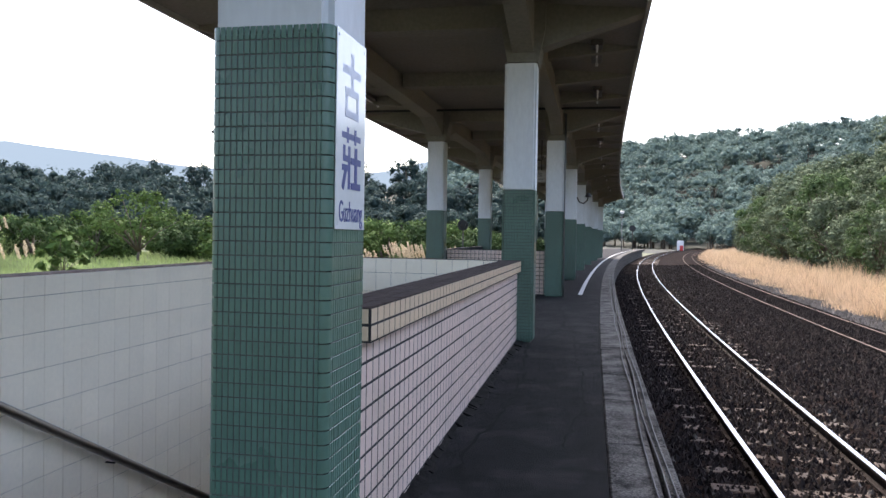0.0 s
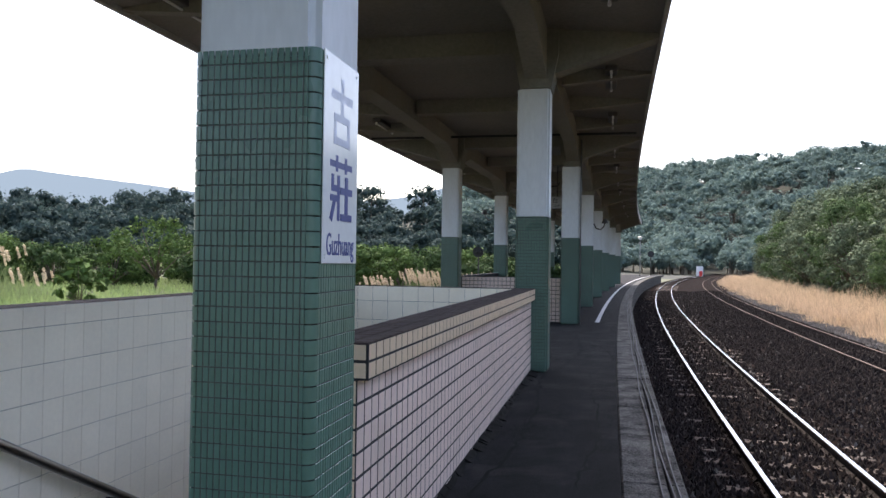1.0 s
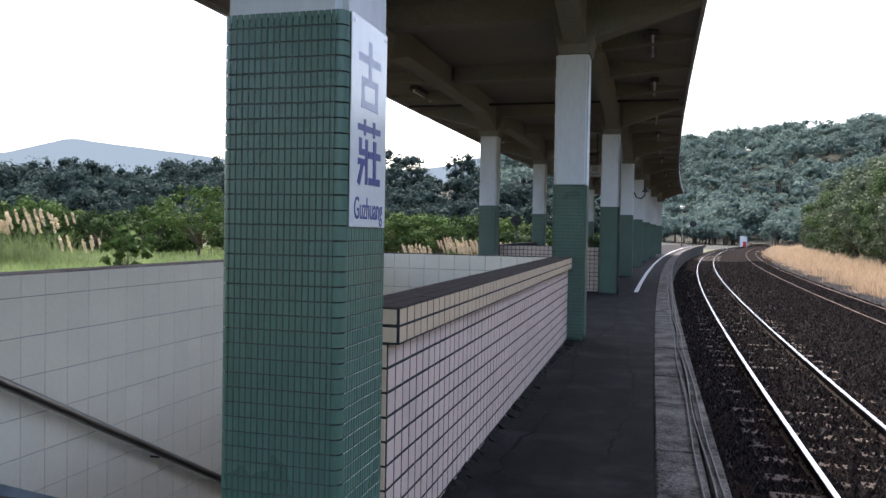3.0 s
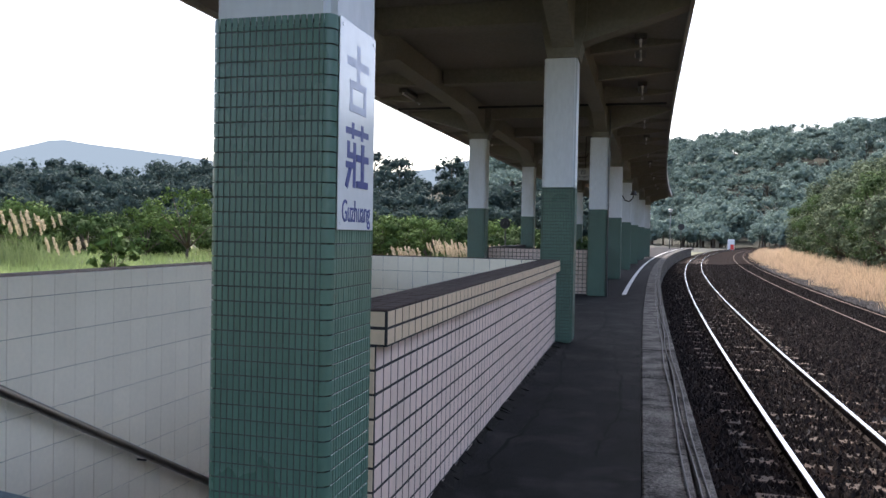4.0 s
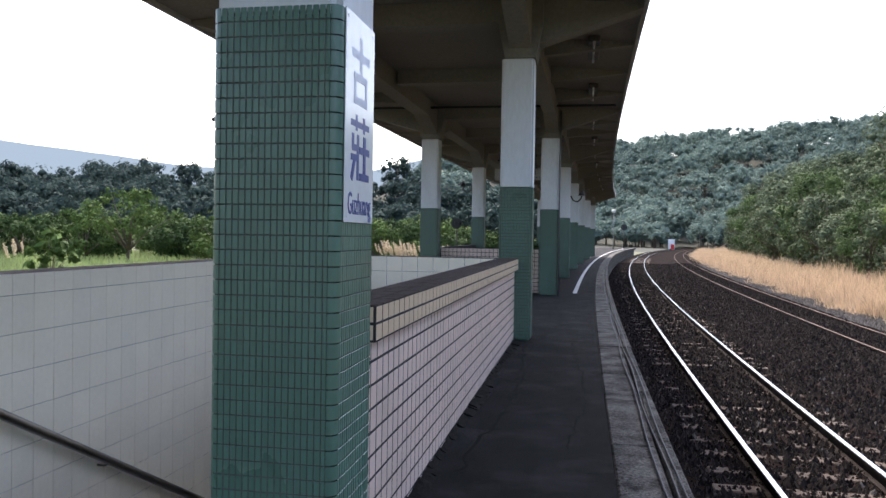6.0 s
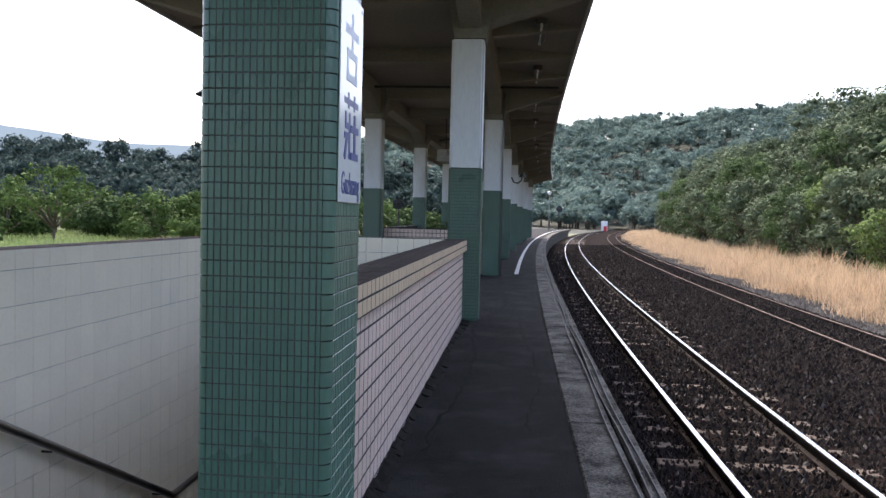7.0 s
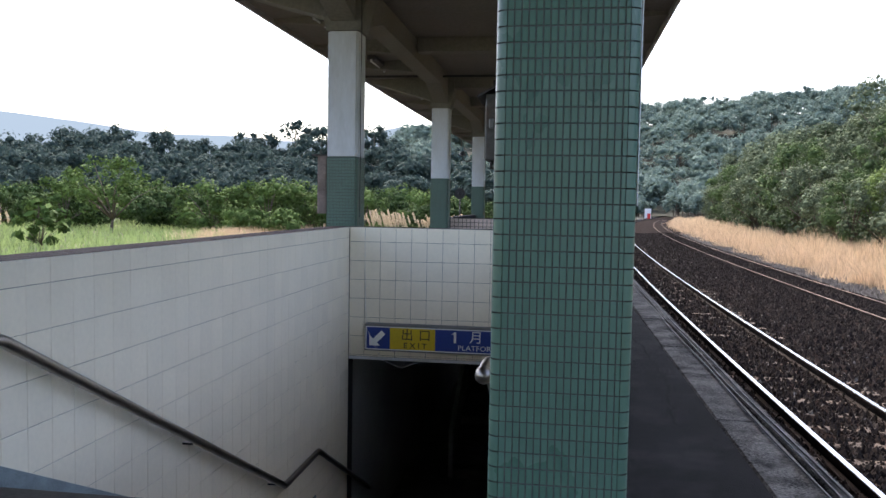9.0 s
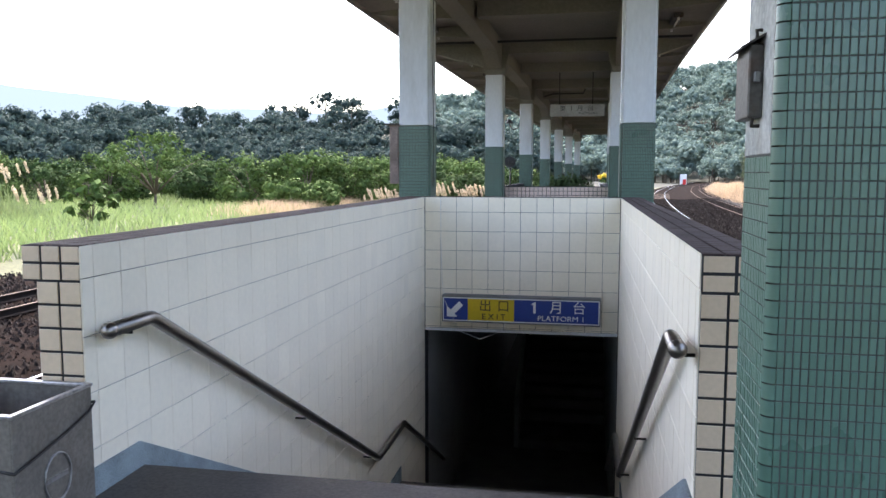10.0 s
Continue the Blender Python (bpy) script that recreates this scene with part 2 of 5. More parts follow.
def boxed(bm, x0, x1, y0, y1, z0, z1, bevel=0.01, segments=1):
    v = box(bm, x0, x1, y0, y1, z0, z1)
    edges = {e for a in v for e in a.link_edges}
    bmesh.ops.bevel(bm, geom=list(edges), offset=bevel, segments=segments, affect="EDGES", clamp_overlap=True)


def prism(bm, ring0, ring1):
    """A closed solid between two rings of as many points."""
    a = [bm.verts.new(p) for p in ring0]
    b = [bm.verts.new(p) for p in ring1]
    n = len(a)
    bm.faces.new(a[::-1])
    bm.faces.new(b)
    for i in range(n):
        bm.faces.new((a[i], a[(i + 1) % n], b[(i + 1) % n], b[i]))


def tube(bm, points, radius, sides=10, cap=True):
    """A round bar along a line of points."""
    pts = [Vector(p) for p in points]
    rings = []
    for i, p in enumerate(pts):
        d = (pts[min(i + 1, len(pts) - 1)] - pts[max(i - 1, 0)]).normalized()
        side = d.cross(Vector((0, 0, 1)))
        if side.length < 1e-3:
            side = Vector((1, 0, 0))
        side.normalize()
        up = side.cross(d)
        r = radius[i] if isinstance(radius, (list, tuple)) else radius
        rings.append([bm.verts.new(p + (side * math.cos(a) + up * math.sin(a)) * r) for a in (2 * math.pi * k / sides for k in range(sides))])
    for a, b in zip(rings, rings[1:]):
        for k in range(sides):
            f = bm.faces.new((a[k], a[(k + 1) % sides], b[(k + 1) % sides], b[k]))
            f.smooth = True
    if cap:
        bm.faces.new(rings[0][::-1])
        bm.faces.new(rings[-1])


def part(name, bm, material, parent=None, label="", matrix=None):
    """Links a bmesh as one mesh object, under a thing or on its own."""
    bmesh.ops.recalc_face_normals(bm, faces=bm.faces)
    me = bpy.data.meshes.new(name)
    bm.to_mesh(me)
    bm.free()
    me.materials.append(material)
    ob = new(name, me)
    ob.parent = parent
    if matrix is not None:
        ob.matrix_basis = matrix
    if label:
        ob["label"] = label
    return ob


def raw(name, verts, faces, material, parent=None, normals=None):
    """A mesh from numpy arrays; faces are all of one size. normals: soft shading of foliage, a vector a vertex."""
    me = bpy.data.meshes.new(name)
    verts, faces = np.asarray(verts, np.float32), np.asarray(faces, np.int32)
    k = faces.shape[1]
    me.vertices.add(len(verts))
    me.vertices.foreach_set("co", verts.ravel())
    me.loops.add(faces.size)
    me.loops.foreach_set("vertex_index", faces.ravel())
    me.polygons.add(len(faces))
    me.polygons.foreach_set("loop_start", np.arange(0, faces.size, k, dtype=np.int32))
    me.update(calc_edges=True)
    me.shade_flat()
    if normals is not None:
        me.shade_smooth()
        at = me.attributes.new("custom_normal", "FLOAT_VECTOR", "POINT")
        at.data.foreach_set("vector", np.asarray(normals, np.float32).ravel())
    me.materials.append(material)
    ob = new(name, me)
    ob.parent = parent
    return ob


def thing(name, label, category, at=(0, 0, 0), kind="", group=""):
    ob = new(name)
    ob.location = at
    ob.empty_display_size = 0.2
    return tagged(ob, label, category, group, kind)


def sheet(x0, x1, ys, z0, z1):
    """A bent strip, a solid that follows the curve: verts and quads."""
    ys = np.asarray(ys, float)
    s = bend(ys)
    v = np.concatenate([np.stack([s + x, ys, np.full_like(ys, z)], 1) for x, z in ((x0, z0), (x1, z0), (x1, z1), (x0, z1))])
    n = len(ys)
    f = []
    for a, b in ((0, 1), (1, 2), (2, 3), (3, 0)):
        for i in range(n - 1):
            f.append((a * n + i, a * n + i + 1, b * n + i + 1, b * n + i))
    f.append((0, n, 2 * n, 3 * n))
    f.append((n - 1, 4 * n - 1, 3 * n - 1, 2 * n - 1))
    return v, np.array(f)


def strip(name, x0, x1, y0, y1, z0, z1, material, parent=None, step=2.0):
    v, f = sheet(x0, x1, np.linspace(y0, y1, max(2, int((y1 - y0) / step))), z0, z1)
    ob = raw(name, v, f, material, parent)
    bm = bmesh.new()
    bm.from_mesh(ob.data)
    bmesh.ops.recalc_face_normals(bm, faces=bm.faces)
    bm.to_mesh(ob.data)
    bm.free()
    return ob


# ---- plan ----
AX = -1.96                         # middle line of the platform
EDGE_L = 2.49                      # to the west side
EDGE = 2.90                        # half width of the platform
COLW = 0.43
C1D = 0.372                        # depth of the near column
ROWS_Y = [2.265, 10.25, 18.4, 26.0, 33.7, 41.3, 49.0, 56.6]
RX0, RX1 = -0.708, -0.330            # columns on the near track's side
LX0, LX1 = -3.632, -3.194
WIN_R, WOUT_R = -0.731, -0.525     # stairwell wall, inner and outer face
WIN_L, WOUT_L = -3.20, -3.41
WALL_Y0, WALL_Y1 = 3.22, 9.95
CAP = 1.08
RAIL_Z = -0.88
BIN_AT, BIN_TURN, BIN_SIZE = (-3.16, 2.60, 0.0), 90.0, (0.45, 0.62, 0.50, 0.008)
U2, Z2 = 6.95, -0.88             # disused track

# ---- ground ----
GZ = -1.14


def height(x, y):
    """Height of the land: track bed, field, banks and the hills around."""
    x, y = np.asarray(x, float), np.asarray(y, float)
    u = x - bend(y)
    step = lambda v, a, b: (lambda t: t * t * (3 - 2 * t))(np.clip((v - a) / (b - a), 0, 1))
    h = GZ + 0.5 * step(-u, 13.5, 18) + 0.35 * step(u, 11.5, 14.0)
    h = h + (np.clip(u - 16.5, 0, 5) * 0.9 + np.clip(u - 21.5, 0, 40) * 0.43) * step(y, -40, 5) * (1 - step(y, 105, 160))
    h = h - 4.5 * (1 - step(np.abs(u - AX), 2.1, 2.75)) * step(y, -8, 0) * (1 - step(y, 40, 60))
    r, a = np.hypot(x, y), np.degrees(np.arctan2(x, y))
    top = np.interp(a, [-180, -90, -30, -14, -6, 3, 12, 22, 40, 90, 180], [6, 6, 12, 18, 29, 43, 48, 51, 53, 30, 6])
    r0 = np.interp(a, [-90, -14, 0, 90], [195, 205, 230, 230])
    wd = np.interp(a, [-90, -14, 0, 90], [60, 70, 190, 190])
    return h + top * step(r, r0, r0 + wd)


ring = np.concatenate([[0.01], np.linspace(2, 60, 30), np.geomspace(63, 520, 46), [800, 1500, 2900]])
ang = np.radians(np.concatenate([np.linspace(-180, -75, 22), np.linspace(-72, 50, 124), np.linspace(54, 176, 26)]))
RR, AA = np.meshgrid(ring, ang, indexing="ij")
gx, gy = RR * np.sin(AA), RR * np.cos(AA)
gv = np.stack([gx, gy, height(gx, gy)], 2).reshape(-1, 3)
na = len(ang)
gf = [(i * na + j, (i + 1) * na + j, (i + 1) * na + (j + 1) % na, i * na + (j + 1) % na) for i in range(len(ring) - 1) for j in range(na)]
ground = raw("ground", gv, gf, M["soil"])
ground.data.shade_smooth()
ground.data.materials.append(M["forest_floor"])
for poly in ground.data.polygons:
    c = poly.center
    if c.z > 0.3 or math.hypot(c.x, c.y) > 150:
        poly.material_index = 1
tagged(ground, "grassy field rising to wooded hills", "ground", kind="structure")

# far ridge, so distant that it never shifts; its glow paints in the haze
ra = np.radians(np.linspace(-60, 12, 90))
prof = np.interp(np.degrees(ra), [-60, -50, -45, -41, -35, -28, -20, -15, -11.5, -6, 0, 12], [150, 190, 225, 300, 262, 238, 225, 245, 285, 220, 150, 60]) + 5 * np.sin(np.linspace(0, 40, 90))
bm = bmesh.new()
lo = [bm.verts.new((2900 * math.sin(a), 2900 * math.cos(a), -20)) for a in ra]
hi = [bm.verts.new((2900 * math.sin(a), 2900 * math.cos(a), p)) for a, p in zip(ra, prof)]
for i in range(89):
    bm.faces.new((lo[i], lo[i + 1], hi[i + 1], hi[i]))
hz = bpy.data.materials.new("ridge_haze_glow")
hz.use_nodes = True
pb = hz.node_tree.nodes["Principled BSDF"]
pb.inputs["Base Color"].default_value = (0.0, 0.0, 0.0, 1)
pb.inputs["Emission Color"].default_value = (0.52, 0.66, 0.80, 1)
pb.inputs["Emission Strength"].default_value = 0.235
tagged(part("backdrop", bm, hz), "distant mountain ridge, its pale blue haze given as a glow", "ridge", kind="structure")

# ---- platform ----
plat = thing("pavement", "dark asphalt island platform with patched surface", "platform", kind="structure")
strip("asphalt_near", AX - EDGE_L + 0.4, AX + EDGE - 0.40, -46, 3.42, -1.25, 0, M["asphalt"], plat)
strip("asphalt_side", AX - EDGE_L + 0.4, WOUT_L, 3.42, 10.2, -1.25, 0, M["asphalt"], plat)
strip("asphalt_track_side", WOUT_R, AX + EDGE - 0.40, 3.42, 10.2, -1.25, 0, M["asphalt"], plat)
strip("asphalt_far", AX - EDGE_L + 0.4, AX + EDGE - 0.40, 10.2, 19.0, -0.45, 0, M["asphalt"], plat)
strip("asphalt_side", AX - EDGE_L + 0.4, -3.4, 19.0, 26.2, -0.45, 0, M["asphalt"], plat)
strip("asphalt_track_side", -0.68, AX + EDGE - 0.40, 19.0, 26.2, -0.45, 0, M["asphalt"], plat)
strip("asphalt_far", AX - EDGE_L + 0.4, AX + EDGE - 0.40, 26.2, 112, -0.45, 0, M["asphalt"], plat)
rng = random.Random(4)
# edge blocks of concrete with grooves along the lip
for side in (1, -1):
    y, k = -24.0, 0
    while y < 108:
        ln = (2.1, 2.7, 1.9, 2.4)[k % 4] if y < 40 else 6.0
        a, b = (AX + EDGE - 0.395, AX + EDGE) if side > 0 else (AX - EDGE_L, AX - EDGE_L + 0.395)
        bm = bmesh.new()
        lift = rng.uniform(0.004, 0.02)
        cut = a + (b - a) * 0.72 if side > 0 else a + (b - a) * 0.28
        tabs = [(a, cut), (cut + 0.012, b)] if side > 0 else [(a, cut - 0.012), (cut, b)]
        for t0, t1 in tabs:
            rows = [(t0 + B(q), t1 + B(q), q) for q in (y + 0.008, y + ln - 0.008)]
            boxpts = lambda z: [(rows[0][0], rows[0][2], z), (rows[0][1], rows[0][2], z), (rows[1][1], rows[1][2], z), (rows[1][0], rows[1][2], z)]
            prism(bm, boxpts(-0.30), boxpts(lift))
        bmesh.ops.bevel(bm, geom=bm.edges[:], offset=0.012, segments=1, affect="EDGES")
        part("edge_block", bm, M["kerb"], plat)
        y += ln
        k += 1
    o = 0.06 if side > 0 else -0.06
    half = EDGE if side > 0 else EDGE_L
    xa, xb = sorted((AX + side * half - o, AX + side * (half - 0.3) - o))
    tagged(strip("retaining_wall", xa, xb, -46, 110, -1.25, -0.28, M["kerb"], plat))
# crumbled dirt along the foot of the stairwell wall
rng = random.Random(9)
bm = bmesh.new()
q = 3.3
while q < 10.3:
    w0 = 0.05 + 0.035 * math.sin(q * 2.1) + rng.uniform(-0.02, 0.03)
    l0 = rng.uniform(0.05, 0.16)
    x = WOUT_R + B(q)
    prism(bm, [(x - 0.004, q, -0.01), (x + w0 + 0.03, q, -0.01), (x + w0 * rng.uniform(0.4, 0.9), q, rng.uniform(0.008, 0.016)), (x - 0.004, q, rng.uniform(0.015, 0.045))],
          [(x - 0.004, q + l0, -0.01), (x + w0 + 0.03, q + l0, -0.01), (x + w0 * rng.uniform(0.4, 0.9), q + l0, rng.uniform(0.008, 0.016)), (x - 0.004, q + l0, rng.uniform(0.015, 0.045))])
    q += l0 * 0.97
part("dirt_edge", bm, mat("wet_dirt", (0.012, 0.011, 0.010), 0.95, 0.5, 6, 80, 0.8, spec=0.1), plat)["kind"] = "stuff"
rng = random.Random(17)
M["crack"] = mat("crack_fill", (0.006, 0.006, 0.006), 0.95, 0.3, 6, 80, 0.5, spec=0.1)
for x0, y0, y1, amp, w in ((-0.12, 10.6, 19.0, 0.10, 0.016), (0.30, 5.2, 10.4, 0.08, 0.008), (-0.28, 4.6, 10.2, 0.07, 0.014)):
    bm = bmesh.new()
    q, last = y0, None
    while q < y1:
        x = x0 + B(q) + amp * math.sin(q * 1.1) + rng.uniform(-0.03, 0.03)
        hw = w * rng.uniform(0.4, 1.5)
        now = [bm.verts.new((x - hw, q, 0.0022)), bm.verts.new((x + hw, q, 0.0022))]
        if last:
            bm.faces.new((last[0], last[1], now[1], now[0]))
        last = now
        q += rng.uniform(0.06, 0.2)
    part("crack", bm, M["crack"], plat)
line = strip("line", AX + EDGE - 0.93, AX + EDGE - 0.83, 19.2, 105, -0.01, 0.006, M["linepaint"], plat)

for k, (off, amp) in enumerate(((0.10, 0.012), (0.055, 0.009), (0.15, 0.010))):
    bm = bmesh.new()
    tube(bm, [(AX + EDGE - off + B(q) + amp * math.sin(q * 1.7 + k), q, 0.022) for q in np.arange(2.0, 30, 0.35)], 0.007, 5)
    tagged(part("cable", bm, M["black"]), "thin black cable lying along the platform edge", "cable", group="edge cables")

# ---- tracks ----
SLEEP = bmesh.new()
boxed(SLEEP, -1.05, 1.05, -0.11, 0.11, -0.14, 0.0, 0.012)
sleeper_mesh = bpy.data.meshes.new("sleeper")
SLEEP.to_mesh(sleeper_mesh)
SLEEP.free()
sleeper_mesh.materials.append(M["sleeper"])


def rail_profile(xc):
    """Section of a rail: foot, web, head."""
    return [(xc - 0.06, -0.14), (xc + 0.06, -0.14), (xc + 0.06, -0.125), (xc + 0.012, -0.11), (xc + 0.012, -0.035), (xc + 0.033, -0.028), (xc + 0.033, -0.004),
            (xc - 0.033, -0.004), (xc - 0.033, -0.028), (xc - 0.012, -0.035), (xc - 0.012, -0.11), (xc - 0.06, -0.125)]


def track(u, z, y0, y1, sleepers_to, shiny, label):
    t = thing("railway_track", label, "track", (0, 0, 0), group="railway tracks")
    ys = np.concatenate([np.arange(y0, 60, 1.5), np.arange(60, y1, 4.0)])
    for xc in (-0.567, 0.567):
        pr = rail_profile(xc)
        n = len(pr)
        v = np.array([(B(y) + u + px, y, z + pz) for y in ys for px, pz in pr])
        f = [(i * n + k, i * n + (k + 1) % n, (i + 1) * n + (k + 1) % n, (i + 1) * n + k) for i in range(len(ys) - 1) for k in range(n)]
        rail = raw("rail", v, f, M["rust"], t)
        hv = np.array([(B(y) + u + xc + px, y, z + pz) for y in ys for px, pz in ((-0.03, -0.004), (-0.026, 0.0), (0.026, 0.0), (0.03, -0.004))])
        hf = [(i * 4 + k, i * 4 + k + 1, i * 4 + k + 5, i * 4 + k + 4) for i in range(len(ys) - 1) for k in range(3)]
        hd = raw("rail_head", hv, hf, M["steel"] if shiny else M["dull_steel"], rail)
        hd["label"] = "polished running surface"
    y = y0 + 0.3
    rg = random.Random(int(u * 10))
    while y < sleepers_to:
        s = new("sleeper", sleeper_mesh)
        s.parent = t
        s.matrix_basis = pose(u + B(y) + rg.uniform(-0.03, 0.03), y, z - (0.136 if shiny else 0.18) + rg.uniform(-0.018, 0.004), 0, 0, rg.uniform(-1.2, 1.2) - math.degrees(2 * max(y - 5, 0) / 1675))
        y += 0.62
    return t


M["dull_steel"] = mat("dull_rail_steel", (0.11, 0.085, 0.07), 0.85, 0.3, 3, 60, 0.2, spec=0.1)
track(2.68, RAIL_Z, -6, 300, 95, True, "railway track with shiny rails on weathered sleepers")
track(U2, Z2, -6, 300, 80, False, "disused rusty railway track half sunk in ballast")
track(2 * AX - 2.68, RAIL_Z, -6, 60, 30, True, "railway track with shiny rails on weathered sleepers")
track(2 * AX - 7.36, RAIL_Z, -6, 60, 30, False, "disused rusty railway track half sunk in ballast")


def bed(name, x0, x1, y0, y1, z, n, parent_label, material, stone_material, size, seed, mound, near, loose=False):
    """A bed of ballast: a bumpy base and loose stones upon it; loose: the stones alone."""
    rg = np.random.default_rng(seed)
    xs, ys = np.linspace(x0, x1, 26), np.concatenate([np.arange(y0, 50, 0.7), np.arange(50, y1, 4)])
    X, Y = np.meshgrid(xs, ys)
    Z = z + rg.normal(0, 0.012, X.shape) * (np.abs(X - (x0 + x1) / 2) < (x1 - x0) / 2 - 0.05)
    for m0 in mound:
        Z = Z + 0.025 * np.exp(-((X - m0) / 1.1) ** 4)
    if x0 < -8:
        Z[:, 0] -= 0.35
    if x1 > 9:
        Z[:, -1] -= 0.35
    V = np.stack([X + bend(Y), Y, Z], 2).reshape(-1, 3)
    nx = len(xs)
    F = [(i * nx + j, i * nx + j + 1, (i + 1) * nx + j + 1, (i + 1) * nx + j) for i in range(len(ys) - 1) for j in range(nx - 1)]
    if not loose:
        b = raw(name, V, F, material)
        b.data.shade_smooth()
        tagged(b, parent_label, "ballast", kind="structure")
    px = rg.uniform(x0 + 0.03, x1 + 0.03, n)
    py = near * (min(y1, 75) / near) ** rg.uniform(0, 1, n)
    pz = z + sum(0.025 * np.exp(-((px - m0) / 1.1) ** 4) for m0 in mound) + rg.uniform(-0.012, 0.026, n)
    sz = rg.uniform(0.45, 1.3, n) * size * (1 + py / 55)
    ang = rg.uniform(0, 2 * math.pi, n)[:, None] + np.arange(4) * math.pi / 2 + rg.uniform(-0.5, 0.5, (n, 4))
    rad = rg.uniform(0.65, 1.25, (n, 4))
    tip = rg.uniform(-0.45, 0.45, (n, 2))
    lx = np.concatenate([np.cos(ang) * rad, tip[:, :1]], 1)
    ly = np.concatenate([np.sin(ang) * rad, tip[:, 1:]], 1)
    lz = np.concatenate([rg.uniform(-0.75, -0.1, (n, 4)), rg.uniform(0.5, 1.15, (n, 1))], 1)
    vv = np.stack([lx, ly, lz], 2) * sz[:, None, None] + np.stack([px + bend(py), py, pz], 1)[:, None, :]
    tri = np.array([(0, 1, 4), (1, 2, 4), (2, 3, 4), (3, 0, 4)])
    st = raw(name + "_stones", vv.reshape(-1, 3), (tri[None] + 5 * np.arange(n)[:, None, None]).reshape(-1, 3), stone_material)
    tagged(st, "pale stones scattered on the dark ballast" if loose else "loose broken stones of the track bed", "stones", kind="stuff")


bed("ballast_bed", 0.72, 5.0, -6, 220, RAIL_Z - 0.175, 70000, "dark brown track ballast", M["ballast"], M["stone"], 0.037, 1, (2.68,), 1.6)
bed("ballast_middle", 5.0, 7.9, -6, 220, RAIL_Z - 0.175, 52000, "dark brown track ballast", M["ballast"], M["stone"], 0.039, 2, (6.95,) * 4, 4.0)
bed("ballast_pale", 0.75, 7.8, -6, 60, RAIL_Z - 0.178, 2600, "dark brown track ballast", M["ballast"], M["greystone"], 0.034, 21, (2.68,), 2.0, True)
bed("gravel_verge", 7.9, 10.0, -6, 160, RAIL_Z - 0.175, 20000, "grey gravel beside the disused track", M["ballast"], M["greystone"], 0.04, 3, (6.95,) * 4, 8.0)
bed("ballast_left", 2 * AX - 12.2, -4.3, -6, 70, RAIL_Z - 0.17, 34000, "brown track ballast", M["ballast"], M["stone"], 0.04, 4, (), 6.0)

# ---- stairwell ----
TREAD, RISE = 0.31, 0.165
STAIR_Y0 = 3.44
stairs = thing("stairs", "dark concrete stairs leading down to the underpass", "stairs", kind="structure")


def flight(name, y, z, n, up=False):
    for k in range(n):
        bm = bmesh.new()
        if up:
            boxed(bm, WIN_L + 0.9, WIN_R - 0.01, y + k * TREAD, y + (k + 1) * TREAD + 0.02, z + k * RISE - 0.35, z + (k + 1) * RISE, 0.012)
        else:
            boxed(bm, WIN_L + 0.004, WIN_R - 0.004, y + k * TREAD, y + (k + 1) * TREAD + 0.03, z - (k + 1) * RISE - 0.35, z - (k + 1) * RISE, 0.012)
        part(name, bm, M["stair"], stairs)


M["stair"] = mat("stair_concrete", (0.11, 0.109, 0.105), 0.8, 0.3, 3, 70, 0.3)
M["dark_wall"] = mat("underpass_plaster", (0.30, 0.30, 0.29), 0.8, 0.2, 1, 30, 0.1)
bm = bmesh.new()
boxed(bm, WIN_L, WIN_R, 3.0, STAIR_Y0 + 0.03, -0.3, 0.006, 0.015)
part("landing", bm, mat("landing_floor", (0.085, 0.075, 0.068), 0.7, 0.3, 3, 60, 0.3), stairs)
flight("step", STAIR_Y0, 0, 13)
LY, LZ = STAIR_Y0 + 13 * TREAD, -13 * RISE
bm = bmesh.new()
boxed(bm, WIN_L + 0.004, WIN_R - 0.004, LY, LY + 1.1, LZ - 0.3, LZ, 0.01)
part("landing", bm, M["stair"], stairs)
flight("step", LY + 1.1, LZ, 9)
FY, FZ = LY + 1.1 + 9 * TREAD, LZ - 9 * RISE
bm = bmesh.new()
box(bm, WIN_L, WIN_R, FY, 26.2, FZ - 0.2, FZ)
part("passage_floor", bm, M["stair"], stairs)
flight("step", FY + 2.6, FZ, 22, True)
bm = bmesh.new()
prism(bm, [(WIN_L + 0.82, FY + 2.6, FZ), (WIN_L + 0.82, FY + 9, FZ), (WIN_L + 0.82, FY + 9, FZ + 4.2), (WIN_L + 0.82, FY + 2.6, FZ + 0.9)],
      [(WIN_L + 0.9, FY + 2.6, FZ), (WIN_L + 0.9, FY + 9, FZ), (WIN_L + 0.9, FY + 9, FZ + 4.2), (WIN_L + 0.9, FY + 2.6, FZ + 0.9)])
part("balustrade", bm, M["dark_wall"], stairs)
for x0, x1, y0, y1 in ((WIN_R, WIN_R + 0.2, 10.25, 26.2), (WIN_L - 0.2, WIN_L, 10.2, 26.2), (WIN_L, WIN_R, 26.2, 26.4)):
    bm = bmesh.new()
    box(bm, x0, x1, y0, y1, FZ - 0.3, -0.01)
    part("passage_wall", bm, M["dark_wall"], stairs)
bm = bmesh.new()
box(bm, WIN_L, WIN_R, 10.2, 19.0, -0.66, -0.455)
part("passage_ceiling", bm, M["dark_wall"], stairs)

TILES = {}


